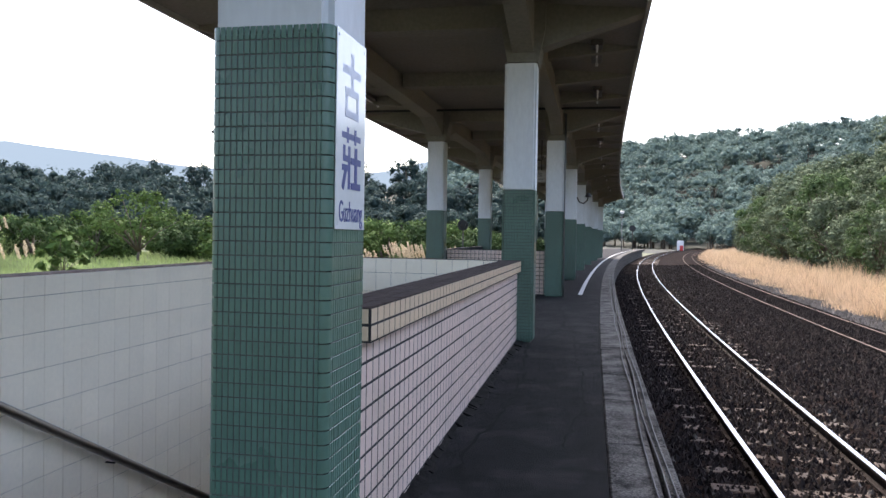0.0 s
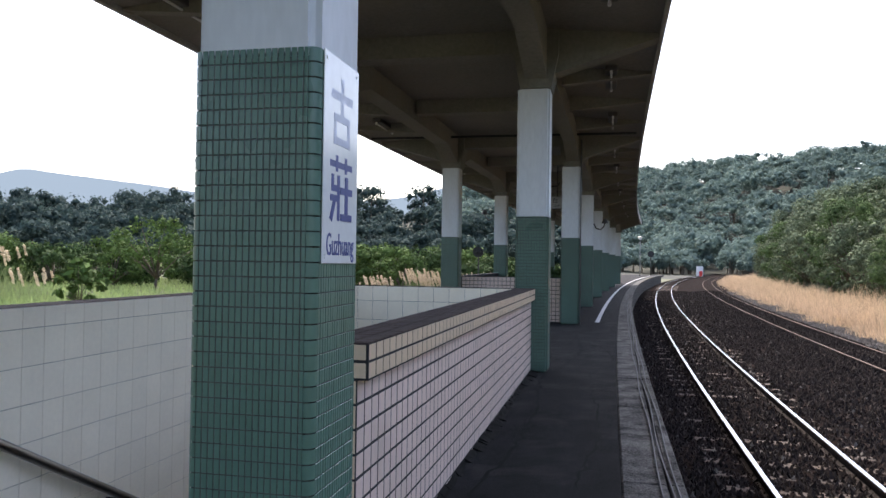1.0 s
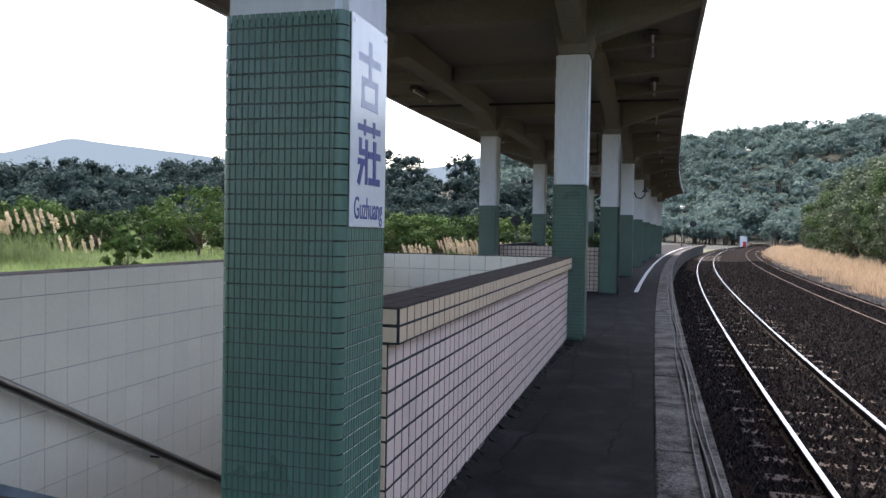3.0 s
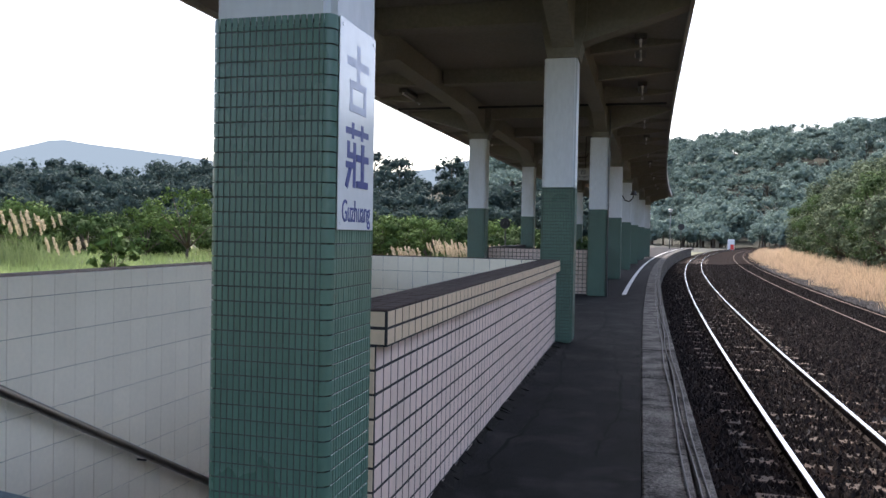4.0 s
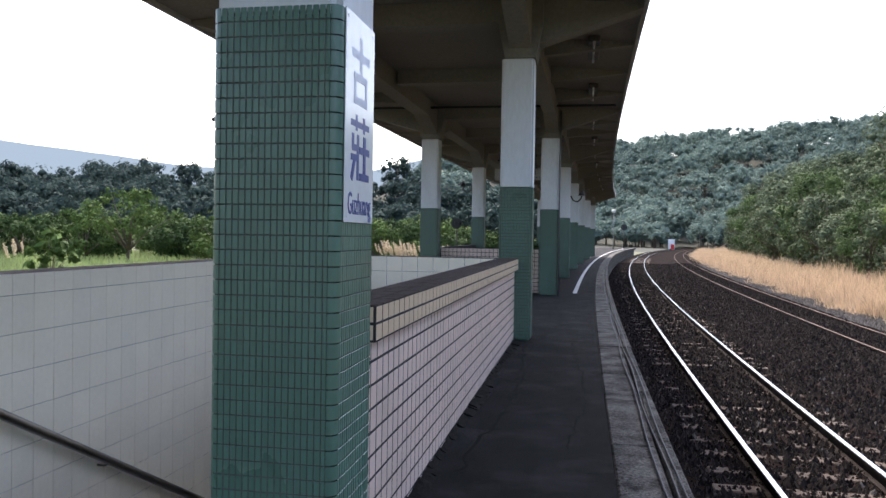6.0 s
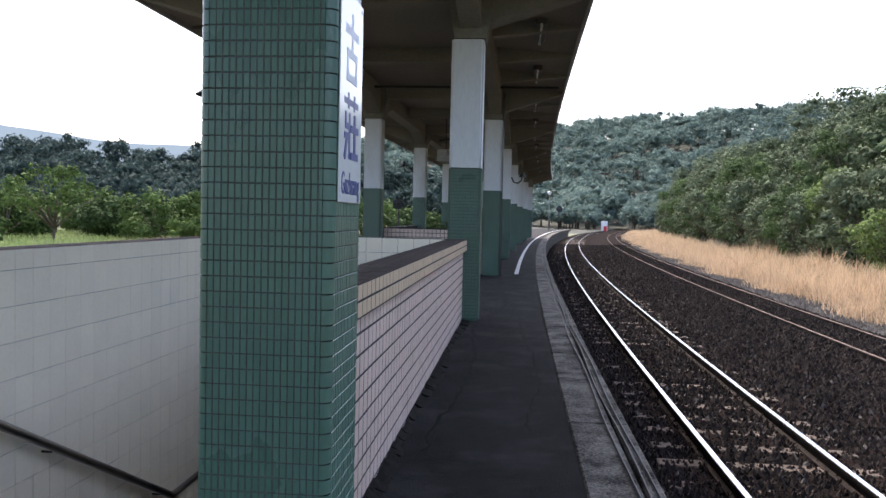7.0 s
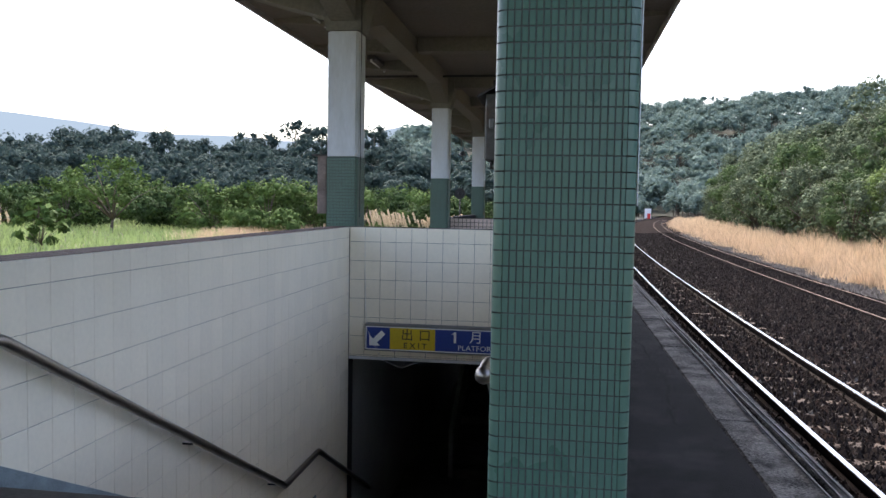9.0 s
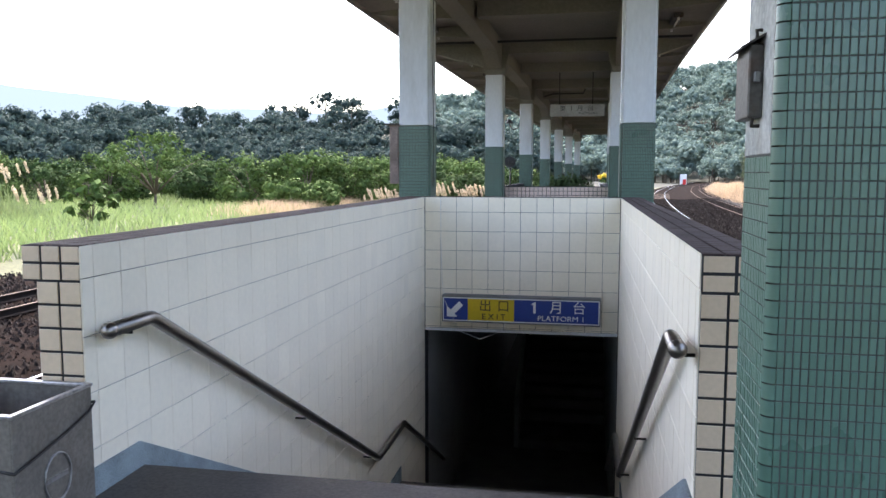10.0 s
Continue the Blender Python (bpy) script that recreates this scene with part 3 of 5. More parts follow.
def tile_mesh(w, h, t, material):
    """A tile: face with chamfered rim, w by h, t thick; local x across, y up, z out."""
    key = (round(w, 4), round(h, 4), t, material.name)
    if key not in TILES:
        me = bpy.data.meshes.new("tile")
        a, b, c = w / 2, h / 2, min(0.0025, 0.6 * t)
        vs = [(-a, -b, 0), (a, -b, 0), (a, b, 0), (-a, b, 0), (-a, -b, t - c), (a, -b, t - c), (a, b, t - c), (-a, b, t - c),
              (-a + c, -b + c, t), (a - c, -b + c, t), (a - c, b - c, t), (-a + c, b - c, t)]
        fs = [(8, 9, 10, 11)] + [(i, (i + 1) % 4, 4 + (i + 1) % 4, 4 + i) for i in range(4)] + [(4 + i, 4 + (i + 1) % 4, 8 + (i + 1) % 4, 8 + i) for i in range(4)]
        me.from_pydata(vs, [], fs)
        me.shade_flat()
        me.materials.append(material)
        TILES[key] = me
    return TILES[key]


FACING = {"+x": (90, 0, 90), "-x": (90, 0, -90), "+y": (90, 0, 180), "-y": (90, 0, 0), "+z": (0, 0, 0)}
LATER = []


def tile_field(parent, facing, plane, a0, a1, z0, z1, pw, ph, joint, t, material, limit=300, keep=None, prefer=None, name="tile", first=None, lead=None):
    """Tiles over a rectangle, a along the wall (or across, for a top) and z up. Rows start at the top. The first `limit` are objects, the rest one mesh."""
    cells = []
    zt, row = z1, 0
    while zt > z0 + 0.012:
        zb = max(zt - (first if first and row == 0 else ph), z0)
        a = a0
        while a < a1 - 0.008:
            b = min(a + (lead if lead and a == a0 else pw), a1)
            if keep is None or keep((a + b) / 2, (zt + zb) / 2):
                cells.append((a, b, zb, zt))
            a = b
        zt = zb
        row += 1
    if prefer:
        cells.sort(key=lambda c: prefer((c[0] + c[1]) / 2, (c[2] + c[3]) / 2))
    LATER.append((parent, facing, plane, cells, joint, t, material, limit, name))


def lay_tiles():
    rg = random.Random(11)
    for parent, facing, plane, cells, joint, t, material, limit, name in LATER:
        rest_v, rest_f = [], []
        base = Euler([radians(q) for q in FACING[facing]]).to_matrix().to_4x4()
        for i, (a, b, zb, zt) in enumerate(cells):
            w, h = b - a - joint, zt - zb - joint
            if w < 0.004 or h < 0.004:
                continue
            ca, cz = (a + b) / 2, (zb + zt) / 2
            at = {"x": (plane, ca, cz), "y": (ca, plane, cz), "z": (ca, cz, plane)}[facing[1]]
            m = Matrix.Translation(at) @ base @ pose(0, 0, rg.uniform(-0.0006, 0.0006), rg.uniform(-0.25, 0.25), rg.uniform(-0.25, 0.25), rg.uniform(-0.15, 0.15))
            if i < limit:
                ob = new(name, tile_mesh(w, h, t, material))
                ob.parent = parent
                ob.matrix_basis = m
            else:
                src = tile_mesh(w, h, t, material)
                k = len(rest_v)
                rest_v.extend((m @ v.co)[:] for v in src.vertices)
                rest_f.extend(tuple(j + k for j in p.vertices) for p in src.polygons)
        if rest_v:
            tagged(raw(name + "_field", rest_v, rest_f, material, parent), kind="stuff")


stair_line = lambda y: -(y - STAIR_Y0) * RISE / TREAD if y > STAIR_Y0 else 0.0


def floor_at(y):
    if y < LY:
        return stair_line(y)
    return LZ if y < LY + 1.1 else LZ - (y - LY - 1.1) * RISE / TREAD


# wall beside the near track
wr = thing("wall_stair_east", "low stairwell wall tiled cream inside and pink outside", "wall", kind="structure")
bm = bmesh.new()
box(bm, WIN_R + 0.006, WOUT_R - 0.0025, WALL_Y0 + 0.006, 10.25, -4.2, CAP - 0.008)
part("wall_core", bm, M["grout_black"], wr)
bm = bmesh.new()
box(bm, WOUT_R - 0.006, -0.4795, WALL_Y0 + 0.006, 10.25, CAP - 0.152, CAP - 0.008)
part("coping_core", bm, M["grout_black"], wr)
tile_field(wr, "+x", WOUT_R - 0.0025, WALL_Y0 + 0.01, 10.25, 0.0, CAP - 0.15, 0.1, 0.1, 0.013, 0.001, M["pink"], 300, prefer=lambda a, z: a)
tile_field(wr, "+x", -0.4795, WALL_Y0 + 0.008, 10.25, CAP - 0.15, CAP - 0.004, 0.1, 0.073, 0.011, 0.001, M["pink_cap"], 140)
tile_field(wr, "-y", WALL_Y0 + 0.006, WIN_R + 0.004, -0.484, CAP - 0.15, CAP - 0.004, 0.124, 0.073, 0.013, 0.001, M["pink_cap"])
tile_field(wr, "-y", WALL_Y0 + 0.006, WIN_R, WOUT_R, 0.0, CAP - 0.15, 0.103, 0.1, 0.011, 0.006, M["pink_cap"])
tile_field(wr, "+z", CAP - 0.008, WIN_R, -0.477, WALL_Y0, 10.25, 0.085, 0.1, 0.007, 0.008, M["brown"], 210, name="coping_tile")
tile_field(wr, "-x", WIN_R + 0.006, WALL_Y0 + 0.02, 9.95, -2.9, CAP - 0.002, 0.195, 0.246, 0.003, 0.006, M["white_tile"], 300, first=0.138, lead=0.083, keep=lambda a, z: z > floor_at(a) - 0.15)

wl = thing("wall_stair_west", "low stairwell wall tiled cream inside with pink end", "wall", kind="structure")
WL0 = 3.07
bm = bmesh.new()
box(bm, WOUT_L + 0.006, WIN_L - 0.006, WL0 + 0.006, 10.2, -4.2, CAP - 0.008)
part("wall_core", bm, M["grout_black"], wl)
bm = bmesh.new()
box(bm, WOUT_L - 0.06, WOUT_L + 0.006, WL0 + 0.006, 10.2, CAP - 0.152, CAP - 0.008)
part("coping_core", bm, M["grout_black"], wl)
tile_field(wl, "+x", WIN_L - 0.006, WL0 + 0.004, 9.95, -2.9, CAP - 0.002, 0.195, 0.246, 0.003, 0.006, M["white_tile"], 300, first=0.138, lead=0.083, keep=lambda a, z: z > floor_at(a) - 0.15)
tile_field(wl, "-y", WL0 + 0.006, WOUT_L, WIN_L, 0.0, CAP - 0.15, 0.105, 0.1, 0.011, 0.006, M["pink_cap"])
tile_field(wl, "-y", WL0 + 0.006, WOUT_L - 0.066, WIN_L, CAP - 0.15, CAP, 0.092, 0.075, 0.011, 0.006, M["pink_cap"])
tile_field(wl, "-x", WOUT_L + 0.006, WL0, 10.2, 0.0, CAP - 0.15, 0.1, 0.1, 0.011, 0.006, M["pink"], 0)
tile_field(wl, "+z", CAP - 0.008, WOUT_L - 0.066, WIN_L, WL0, 10.2, 0.092, 0.1, 0.007, 0.008, M["brown"], 210, name="coping_tile")

wb = thing("wall_stair_end", "cream tiled wall over the underpass opening", "wall", kind="structure")
bm = bmesh.new()
box(bm, WIN_L, WIN_R, 9.956, 10.2, -0.655, CAP - 0.008)
part("wall_core", bm, M["grout_black"], wb)
tile_field(wb, "-y", 9.956, WIN_L + 0.006, WIN_R - 0.006, -0.62, CAP - 0.002, 0.205, 0.248, 0.004, 0.006, M["white_tile"], first=0.19)
bm = bmesh.new()
boxed(bm, WIN_L + 0.006, WIN_R - 0.006, 9.945, 10.0, -0.66, -0.622, 0.004)
part("lintel_edge", bm, M["whitepaint"], wb)
tile_field(wb, "+z", CAP - 0.008, WIN_L, WIN_R, 9.95, 10.25, 0.1, 0.1, 0.007, 0.008, M["brown"], 60, name="coping_tile")

# terrazzo skirting that follows the stairs
for x0, x1 in ((WIN_L, WIN_L + 0.012), (WIN_R - 0.012, WIN_R)):
    sk = bmesh.new()
    y0 = WL0 if x0 == WIN_L else WALL_Y0
    pts = [(y0, -0.1), (STAIR_Y0, -0.1), (LY, LZ - 0.1), (LY + 1.1, LZ - 0.1), (LY + 1.1, LZ + 0.17), (LY + 0.03, LZ + 0.17), (STAIR_Y0, 0.125), (y0, 0.125)]
    prism(sk, [(x0, y, z) for y, z in pts], [(x1, y, z) for y, z in pts])
    tagged(part("baseboard", sk, M["terrazzo"]), "blue-grey terrazzo skirting along the stairs", "skirting", kind="structure")


def handrail(xw, s, y0):
    h = thing("handrail", "round brushed steel handrail bracketed to the tiled wall", "handrail", (0, 0, 0), group="stair handrails")
    x = xw + s * 0.075
    line = [(x, y0, 0.715), (x, 3.46, 0.715), (x, 7.36, -1.42), (x, 8.46, -1.42), (x, 10.9, -2.74)]
    pts = []
    for i, p in enumerate(line):                       # soften the bends
        p = Vector(p)
        if 0 < i < len(line) - 1:
            a, b = (Vector(line[i - 1]) - p).normalized(), (Vector(line[i + 1]) - p).normalized()
            pts += [p + a * 0.035, p + (a + b) * 0.008, p + b * 0.035]
        else:
            pts.append(p)
    bm = bmesh.new()
    tube(bm, pts, 0.032, 16)
    part("bar", bm, M["inox"], h)
    bm = bmesh.new()
    bmesh.ops.create_uvsphere(bm, u_segments=18, v_segments=10, radius=0.037, matrix=Matrix.Translation((x, y0, 0.715)))
    for f in bm.faces:
        f.smooth = True
    part("end_cap", bm, M["inox"], h)
    for y, z in ((3.3, 0.73), (5.4, -0.335), (7.1, -1.26)):
        bm = bmesh.new()
        tube(bm, [(x, y, z - 0.02), (x, y, z - 0.055), (xw, y, z - 0.055)], 0.008, 8)
        part("bracket", bm, M["dark_metal"], h)


handrail(WIN_L, 1, 3.14)
handrail(WIN_R, -1, 3.22)

# ---- second stairwell beyond ----
w2 = thing("wall_stair_beyond", "low pink tiled wall of the second stairwell", "wall", kind="structure")
bm = bmesh.new()
box(bm, LX1 + 0.1, -0.50, 18.9, 19.1, 0, 1.06)
box(bm, -0.70, -0.50, 19.1, 26.2, 0, 1.06)
box(bm, LX1 - 0.2, LX1, 19.1, 26.2, 0, 1.06)
part("wall_core", bm, M["grout_black"], w2)
tile_field(w2, "-y", 18.9, LX1 + 0.1, -0.50, 0.0, 1.06, 0.1, 0.1, 0.012, 0.006, M["pink"], 280)
tile_field(w2, "+x", -0.50, 18.9, 26.2, 0.0, 1.06, 0.1, 0.1, 0.012, 0.006, M["pink"], 0)
tile_field(w2, "+z", 1.06, LX1 + 0.1, -0.50, 18.9, 19.1, 0.1, 0.1, 0.01, 0.01, M["brown"], 60, name="coping_tile")

# ---- canopy ----
roof = thing("canopy", "grey painted concrete platform canopy with ribs and beams", "canopy", kind="structure")
# slab reaches back unseen to y = -46, added to block light from behind
RY0, RY1 = -46.0, 58.2
E_L, E_R = -5.2, 1.06
ys = np.arange(RY0, RY1 + 0.1, 1.2)
# slab that thins towards both edges
sec = [(E_L, 4.34), (LX0, 4.46), (RX1, 4.46), (E_R, 4.34), (E_R, 4.52), (RX1, 4.70), (LX0, 4.70), (E_L, 4.52)]
v = np.array([(x + B(y), y, z) for y in ys for x, z in sec])
n = len(sec)
f = [(i * n + k, i * n + (k + 1) % n, (i + 1) * n + (k + 1) % n, (i + 1) * n + k) for i in range(len(ys) - 1) for k in range(n)]
raw("slab", v, f, M["ceiling"], roof)
v = np.array([(x + B(y), y, z) for y in ys for x, z in ((E_R - 0.03, 4.27), (E_R + 0.02, 4.27), (E_R + 0.02, 4.56), (E_R - 0.03, 4.56))])
f4 = [(i * 4 + k, i * 4 + (k + 1) % 4, (i + 1) * 4 + (k + 1) % 4, (i + 1) * 4 + k) for i in range(len(ys) - 1) for k in range(4)]
raw("fascia", v, f4, M["concrete"], roof)
v = np.array([(x + B(y), y, z) for y in ys for x, z in ((E_L - 0.02, 4.27), (E_L + 0.03, 4.27), (E_L + 0.03, 4.56), (E_L - 0.02, 4.56))])
raw("fascia", v, f4, M["concrete"], roof)
# negative rows: unseen beams and capitals under the added light-blocking slab
ALL_Y = [-36.4, -28.7, -21.0, -13.3, -5.6] + ROWS_Y
mids = [(a + b) / 2 for a, b in zip(ALL_Y, ALL_Y[1:])]
for y in ALL_Y:
    s = B(y)
    for x0, x1, e in ((LX0, LX1, E_L), (RX0, RX1, E_R)):
        bm = bmesh.new()                               # capital, flaring upwards across the platform
        o = 1 if e > 0 else -1
        a, b = x0 + s, x1 + s
        prism(bm, [(a - 0.012, y - 0.012, 3.68), (b + 0.012, y - 0.012, 3.68), (b + 0.012, y + COLW + 0.012, 3.68), (a - 0.012, y + COLW + 0.012, 3.68)],
              [(a - 0.10, y - 0.012, 4.12), (b + 0.10, y - 0.012, 4.12), (b + 0.10, y + COLW + 0.012, 4.12), (a - 0.10, y + COLW + 0.012, 4.12)])
        box(bm, a - 0.10, b + 0.10, y - 0.012, y + COLW + 0.012, 4.12, 4.5)
        part("capital", bm, M["ceiling"], roof)
        bm = bmesh.new()                               # cantilever rib to the edge
        xe = e + s
        xi = (b if o > 0 else a)
        prism(bm, [(xi, y + 0.06, 3.86), (xi, y + COLW - 0.06, 3.86), (xi, y + COLW - 0.06, 4.5), (xi, y + 0.06, 4.5)],
              [(xe, y + 0.06, 4.30), (xe, y + COLW - 0.06, 4.30), (xe, y + COLW - 0.06, 4.5), (xe, y + 0.06, 4.5)])
        part("cantilever_beam", bm, M["ceiling"], roof)
    bm = bmesh.new()
    box(bm, LX1 + s, RX0 + s, y + 0.06, y + COLW - 0.06, 4.16, 4.52)
    part("cross_beam", bm, M["ceiling"], roof)
for y in mids:
    s = B(y)
    bm = bmesh.new()
    box(bm, LX1 + s, RX0 + s, y, y + 0.28, 4.20, 4.52)
    part("cross_beam", bm, M["ceiling"], roof)
for y0, y1 in zip(ALL_Y, ALL_Y[1:]):
    for q in (0.25, 0.5, 0.75):
        y = y0 + (y1 - y0) * q
        s = B(y)
        for xi, xe in ((LX0, E_L), (RX1, E_R)):
            bm = bmesh.new()
            prism(bm, [(xi + s, y, 4.18), (xi + s, y + 0.16, 4.18), (xi + s, y + 0.16, 4.5), (xi + s, y, 4.5)],
                  [(xe + s, y, 4.31), (xe + s, y + 0.16, 4.31), (xe + s, y + 0.16, 4.5), (xe + s, y, 4.5)])
            part("rib", bm, M["ceiling"], roof)
    for x0, x1 in ((LX0 + 0.05, LX1 - 0.05), (RX0 + 0.05, RX1 - 0.05)):
        bm = bmesh.new()                               # longitudinal beam with haunches at both ends
        ya, yb = y0 + COLW, y1
        prof = [(ya, 3.80), (ya + 1.1, 4.10), (yb - 1.1, 4.10), (yb, 3.80), (yb, 4.5), (ya, 4.5)]
        prism(bm, [(x0 + B(p), p, z) for p, z in prof], [(x1 + B(p), p, z) for p, z in prof])
        part("long_beam", bm, M["ceiling"], roof)
# drip joint across the canopy
bm = bmesh.new()
box(bm, E_L + 0.05, E_R - 0.05, 17.60, 17.63, 4.27, 4.32)
part("joint_strip", bm, M["black"], roof)

# ---- columns ----


def column(x0, y, near=False):
    s = B(y)
    c = thing("column", "square column tiled green below and painted white above", "column", (x0 + s, y, 0), group="platform columns")
    w, dp, top = (RX1 - RX0 if near else COLW), (C1D if near else COLW), (1.994 if near else 2.03)
    bm = bmesh.new()
    boxed(bm, 0.002 if near else 0, w - (0.002 if near else 0), 0.002 if near else 0, dp, 0, top, 0.028, 3)
    part("tiled_shaft", bm, M["grout_col"] if near else M["green_far"], c)
    bm = bmesh.new()
    boxed(bm, 0.004, w - 0.004, 0.004, dp - 0.004, top - 0.045, 3.70, 0.03, 3)
    part("painted_shaft", bm, M["whitepaint"], c)
    return c


cols = {}
for i, y in enumerate(ROWS_Y):
    for side, x0 in (("l", LX0), ("r", RX0 if i == 0 else -0.761)):
        if i == 0 and side == "l":
            continue
        cols[side, i] = column(x0, y, i == 0)
c1 = cols["r", 0]
CW = RX1 - RX0
CTOP = 1.994
pv, ph = 0.0425, 0.0192
tile_field(c1, "-y", 0.002, 0.028, CW - 0.028, 0.0, CTOP, ph, pv, 0.0035, 0.002, M["green"], 290, prefer=lambda a, z: abs(z - 1.35))
tile_field(c1, "+x", CW - 0.002, 0.028, C1D - 0.028, 0.0, CTOP, ph, pv, 0.0035, 0.002, M["green"], 0)
tile_field(c1, "-x", 0.002, 0.028, C1D - 0.028, 0.0, 1.42, ph, pv, 0.0035, 0.002, M["green"], 0)
bm = bmesh.new()
boxed(bm, -0.001, 0.006, 0.030, C1D - 0.03, 1.425, CTOP, 0.0015)
part("bare_patch", bm, M["plaster"], c1, "whitewashed patch where tiles are missing")
# corner tiles, a rounded strip in courses
for cx, sx in ((0.0, 1), (CW, -1)):
    vs, fs = [], []
    z = CTOP
    while z > 0.02:
        zb = max(z - pv, 0)
        pts = []
        for q in range(6):
            a = math.pi / 2 * q / 5
            r = 0.0278
            pts.append((cx + sx * (0.028 - r * math.cos(a)), 0.028 - r * math.sin(a)))
        k = len(vs)
        for hz_ in (zb + 0.002, z - 0.002):
            vs += [(px, py, hz_) for px, py in pts]
        fs += [(k + q, k + q + 1, k + 7 + q, k + 6 + q) for q in range(5)]
        z = zb
    ob = raw("corner_tile_strip", vs, fs, M["green"], c1)
    ob.data.shade_smooth()

# ---- vegetation ----


def leaf_quads(rg, centres, radii, per, size, flat=0.35, stray=0.45, three=False, shell=0.25):
    """Many small leaves round clump centres: verts, faces and soft normals that follow each clump. three: three-cornered sprays."""
    c = np.repeat(np.asarray(centres, float), per, axis=0)
    r = np.repeat(np.asarray(radii, float), per, axis=0)
    n = len(c)
    d = rg.normal(0, 1, (n, 3))
    d /= np.linalg.norm(d, axis=1)[:, None]
    rad = rg.uniform(shell, 1.0, n) ** 0.5 * rg.uniform(0.8, 1.15, n)
    p = c + d * r * rad[:, None]
    nrm = d * 1.3 + rg.normal(0, stray, (n, 3)) + np.array([0, 0, flat])
    nrm /= np.linalg.norm(nrm, axis=1)[:, None]
    t = np.cross(nrm, rg.normal(0, 1, (n, 3)))
    t /= np.linalg.norm(t, axis=1)[:, None] + 1e-9
    b = np.cross(nrm, t)
    s = (size * rg.uniform(0.6, 1.3, n))[:, None]
    soft = d * 0.9 + nrm * 0.3 + np.array([0, 0, 0.1])
    soft /= np.linalg.norm(soft, axis=1)[:, None]
    k = 3 if three else 4
    if three:
        v = np.stack([p - t * s - b * s * 0.35, p + t * s * 0.8 - b * s * 0.5, p + b * s * 0.85], 1)
    else:
        v = np.stack([p - t * s, p - b * s * 0.5, p + t * s, p + b * s * 0.5], 1)
    return v.reshape(-1, 3), np.arange(k * n).reshape(-1, k), np.repeat(soft, k, axis=0)


CORE_V = np.array([(1, 0, 0), (0, 1, 0), (-1, 0, 0), (0, -1, 0), (0, 0, 1), (0, 0, -1)], float)
CORE_F = np.array([(0, 1, 4), (1, 2, 4), (2, 3, 4), (3, 0, 4), (1, 0, 5), (2, 1, 5), (3, 2, 5), (0, 3, 5)])


def leaf_mass(rg, centres, radii, per, size, flat, stray, shell, core):
    """Leaf sprays round a small dense heart in each clump, so that a crown is not seen through: verts, faces and soft normals."""
    v, f, nn = leaf_quads(rg, centres, radii, per, size, flat, stray, True, shell)
    c, r = np.asarray(centres, float), np.asarray(radii, float)
    m, k = len(c), len(CORE_V)
    lump = core * (1 + rg.normal(0, 0.16, (m, k, 1)))
    cv = c[:, None, :] + CORE_V[None] * r[:, None, :] * lump
    cf = CORE_F[None] + (k * np.arange(m))[:, None, None]
    cn = np.repeat((CORE_V + np.array([0, 0, 0.1]))[None], m, axis=0)
    return np.concatenate([v, cv.reshape(-1, 3)]), np.concatenate([f, cf.reshape(-1, 3) + len(v)]), np.concatenate([nn, cn.reshape(-1, 3)])


def tree_thing(name, label, category, seed, h, spread, clumps, per, leaf, leaf_mat, trunk_r, low=0.35, group="", open_crown=False, three=True):
    """A tree or shrub at the origin: tapered trunk with limbs, crown of leaf clumps."""
    rg = np.random.default_rng(seed)
    t = thing(name, label, category, group=group)
    cz = h * (low + 1) / 2
    cen = []
    for k in range(clumps):
        a, q = rg.uniform(0, 2 * math.pi), rg.uniform(0.25, 1) ** 0.6
        z = rg.uniform(-1, 1)
        w = math.sqrt(max(0.05, 1 - z * z * 0.85))
        cen.append((spread * q * w * math.cos(a), spread * q * w * math.sin(a), cz + z * h * (1 - low) / 2 * 0.86))
    cen = np.array(cen)
    rr = rg.uniform(0.2, 0.36, clumps) * spread
    rr = rr * (0.62 if open_crown else 1.0)
    rad = np.stack([rr, rr, rr * 0.8], 1)
    if three:
        v, f, nn = leaf_mass(rg, cen, rad, per, leaf, 0.35, 0.45, 0.5, 0.15 if open_crown else 0.36)
    else:
        v, f, nn = leaf_quads(rg, cen, rad, per, leaf)
    bm = bmesh.new()
    fork = h * max(low * 0.55, 0.12)
    tube(bm, [(0, 0, -0.15), (0.02 * h, 0.01 * h, fork * 0.5), (0.03 * h, 0, fork)], [trunk_r * 1.25, trunk_r, trunk_r * 0.85], 8)
    for k in range(0, clumps, max(1, clumps // 12)):
        e = Vector(cen[k])
        mid = Vector((e.x * 0.45, e.y * 0.45, fork + (e.z - fork) * 0.55))
        tube(bm, [(0.03 * h, 0, fork * 0.95), mid, e], [trunk_r * 0.6, trunk_r * 0.35, trunk_r * 0.1], 6)
    part("trunk", bm, M["bark"], t)
    raw("crown", v, f, leaf_mat, t, nn)
    return t


def plant(protos, places, rg):
    """Set the first use of each prototype, then copies of it."""
    used = set()
    for x, y, k, sc, turn in places:
        p = protos[k]
        z = float(height(x, y)) - 0.05
        p.scale = (sc, sc, sc * rg.uniform(0.9, 1.1))
        if k in used:
            copy_thing(p, pose(x, y, z, 0, 0, turn))
        else:
            used.add(k)
            p.matrix_basis = pose(x, y, z, 0, 0, turn) @ Matrix.Diagonal((*p.scale, 1))


rgv = random.Random(21)
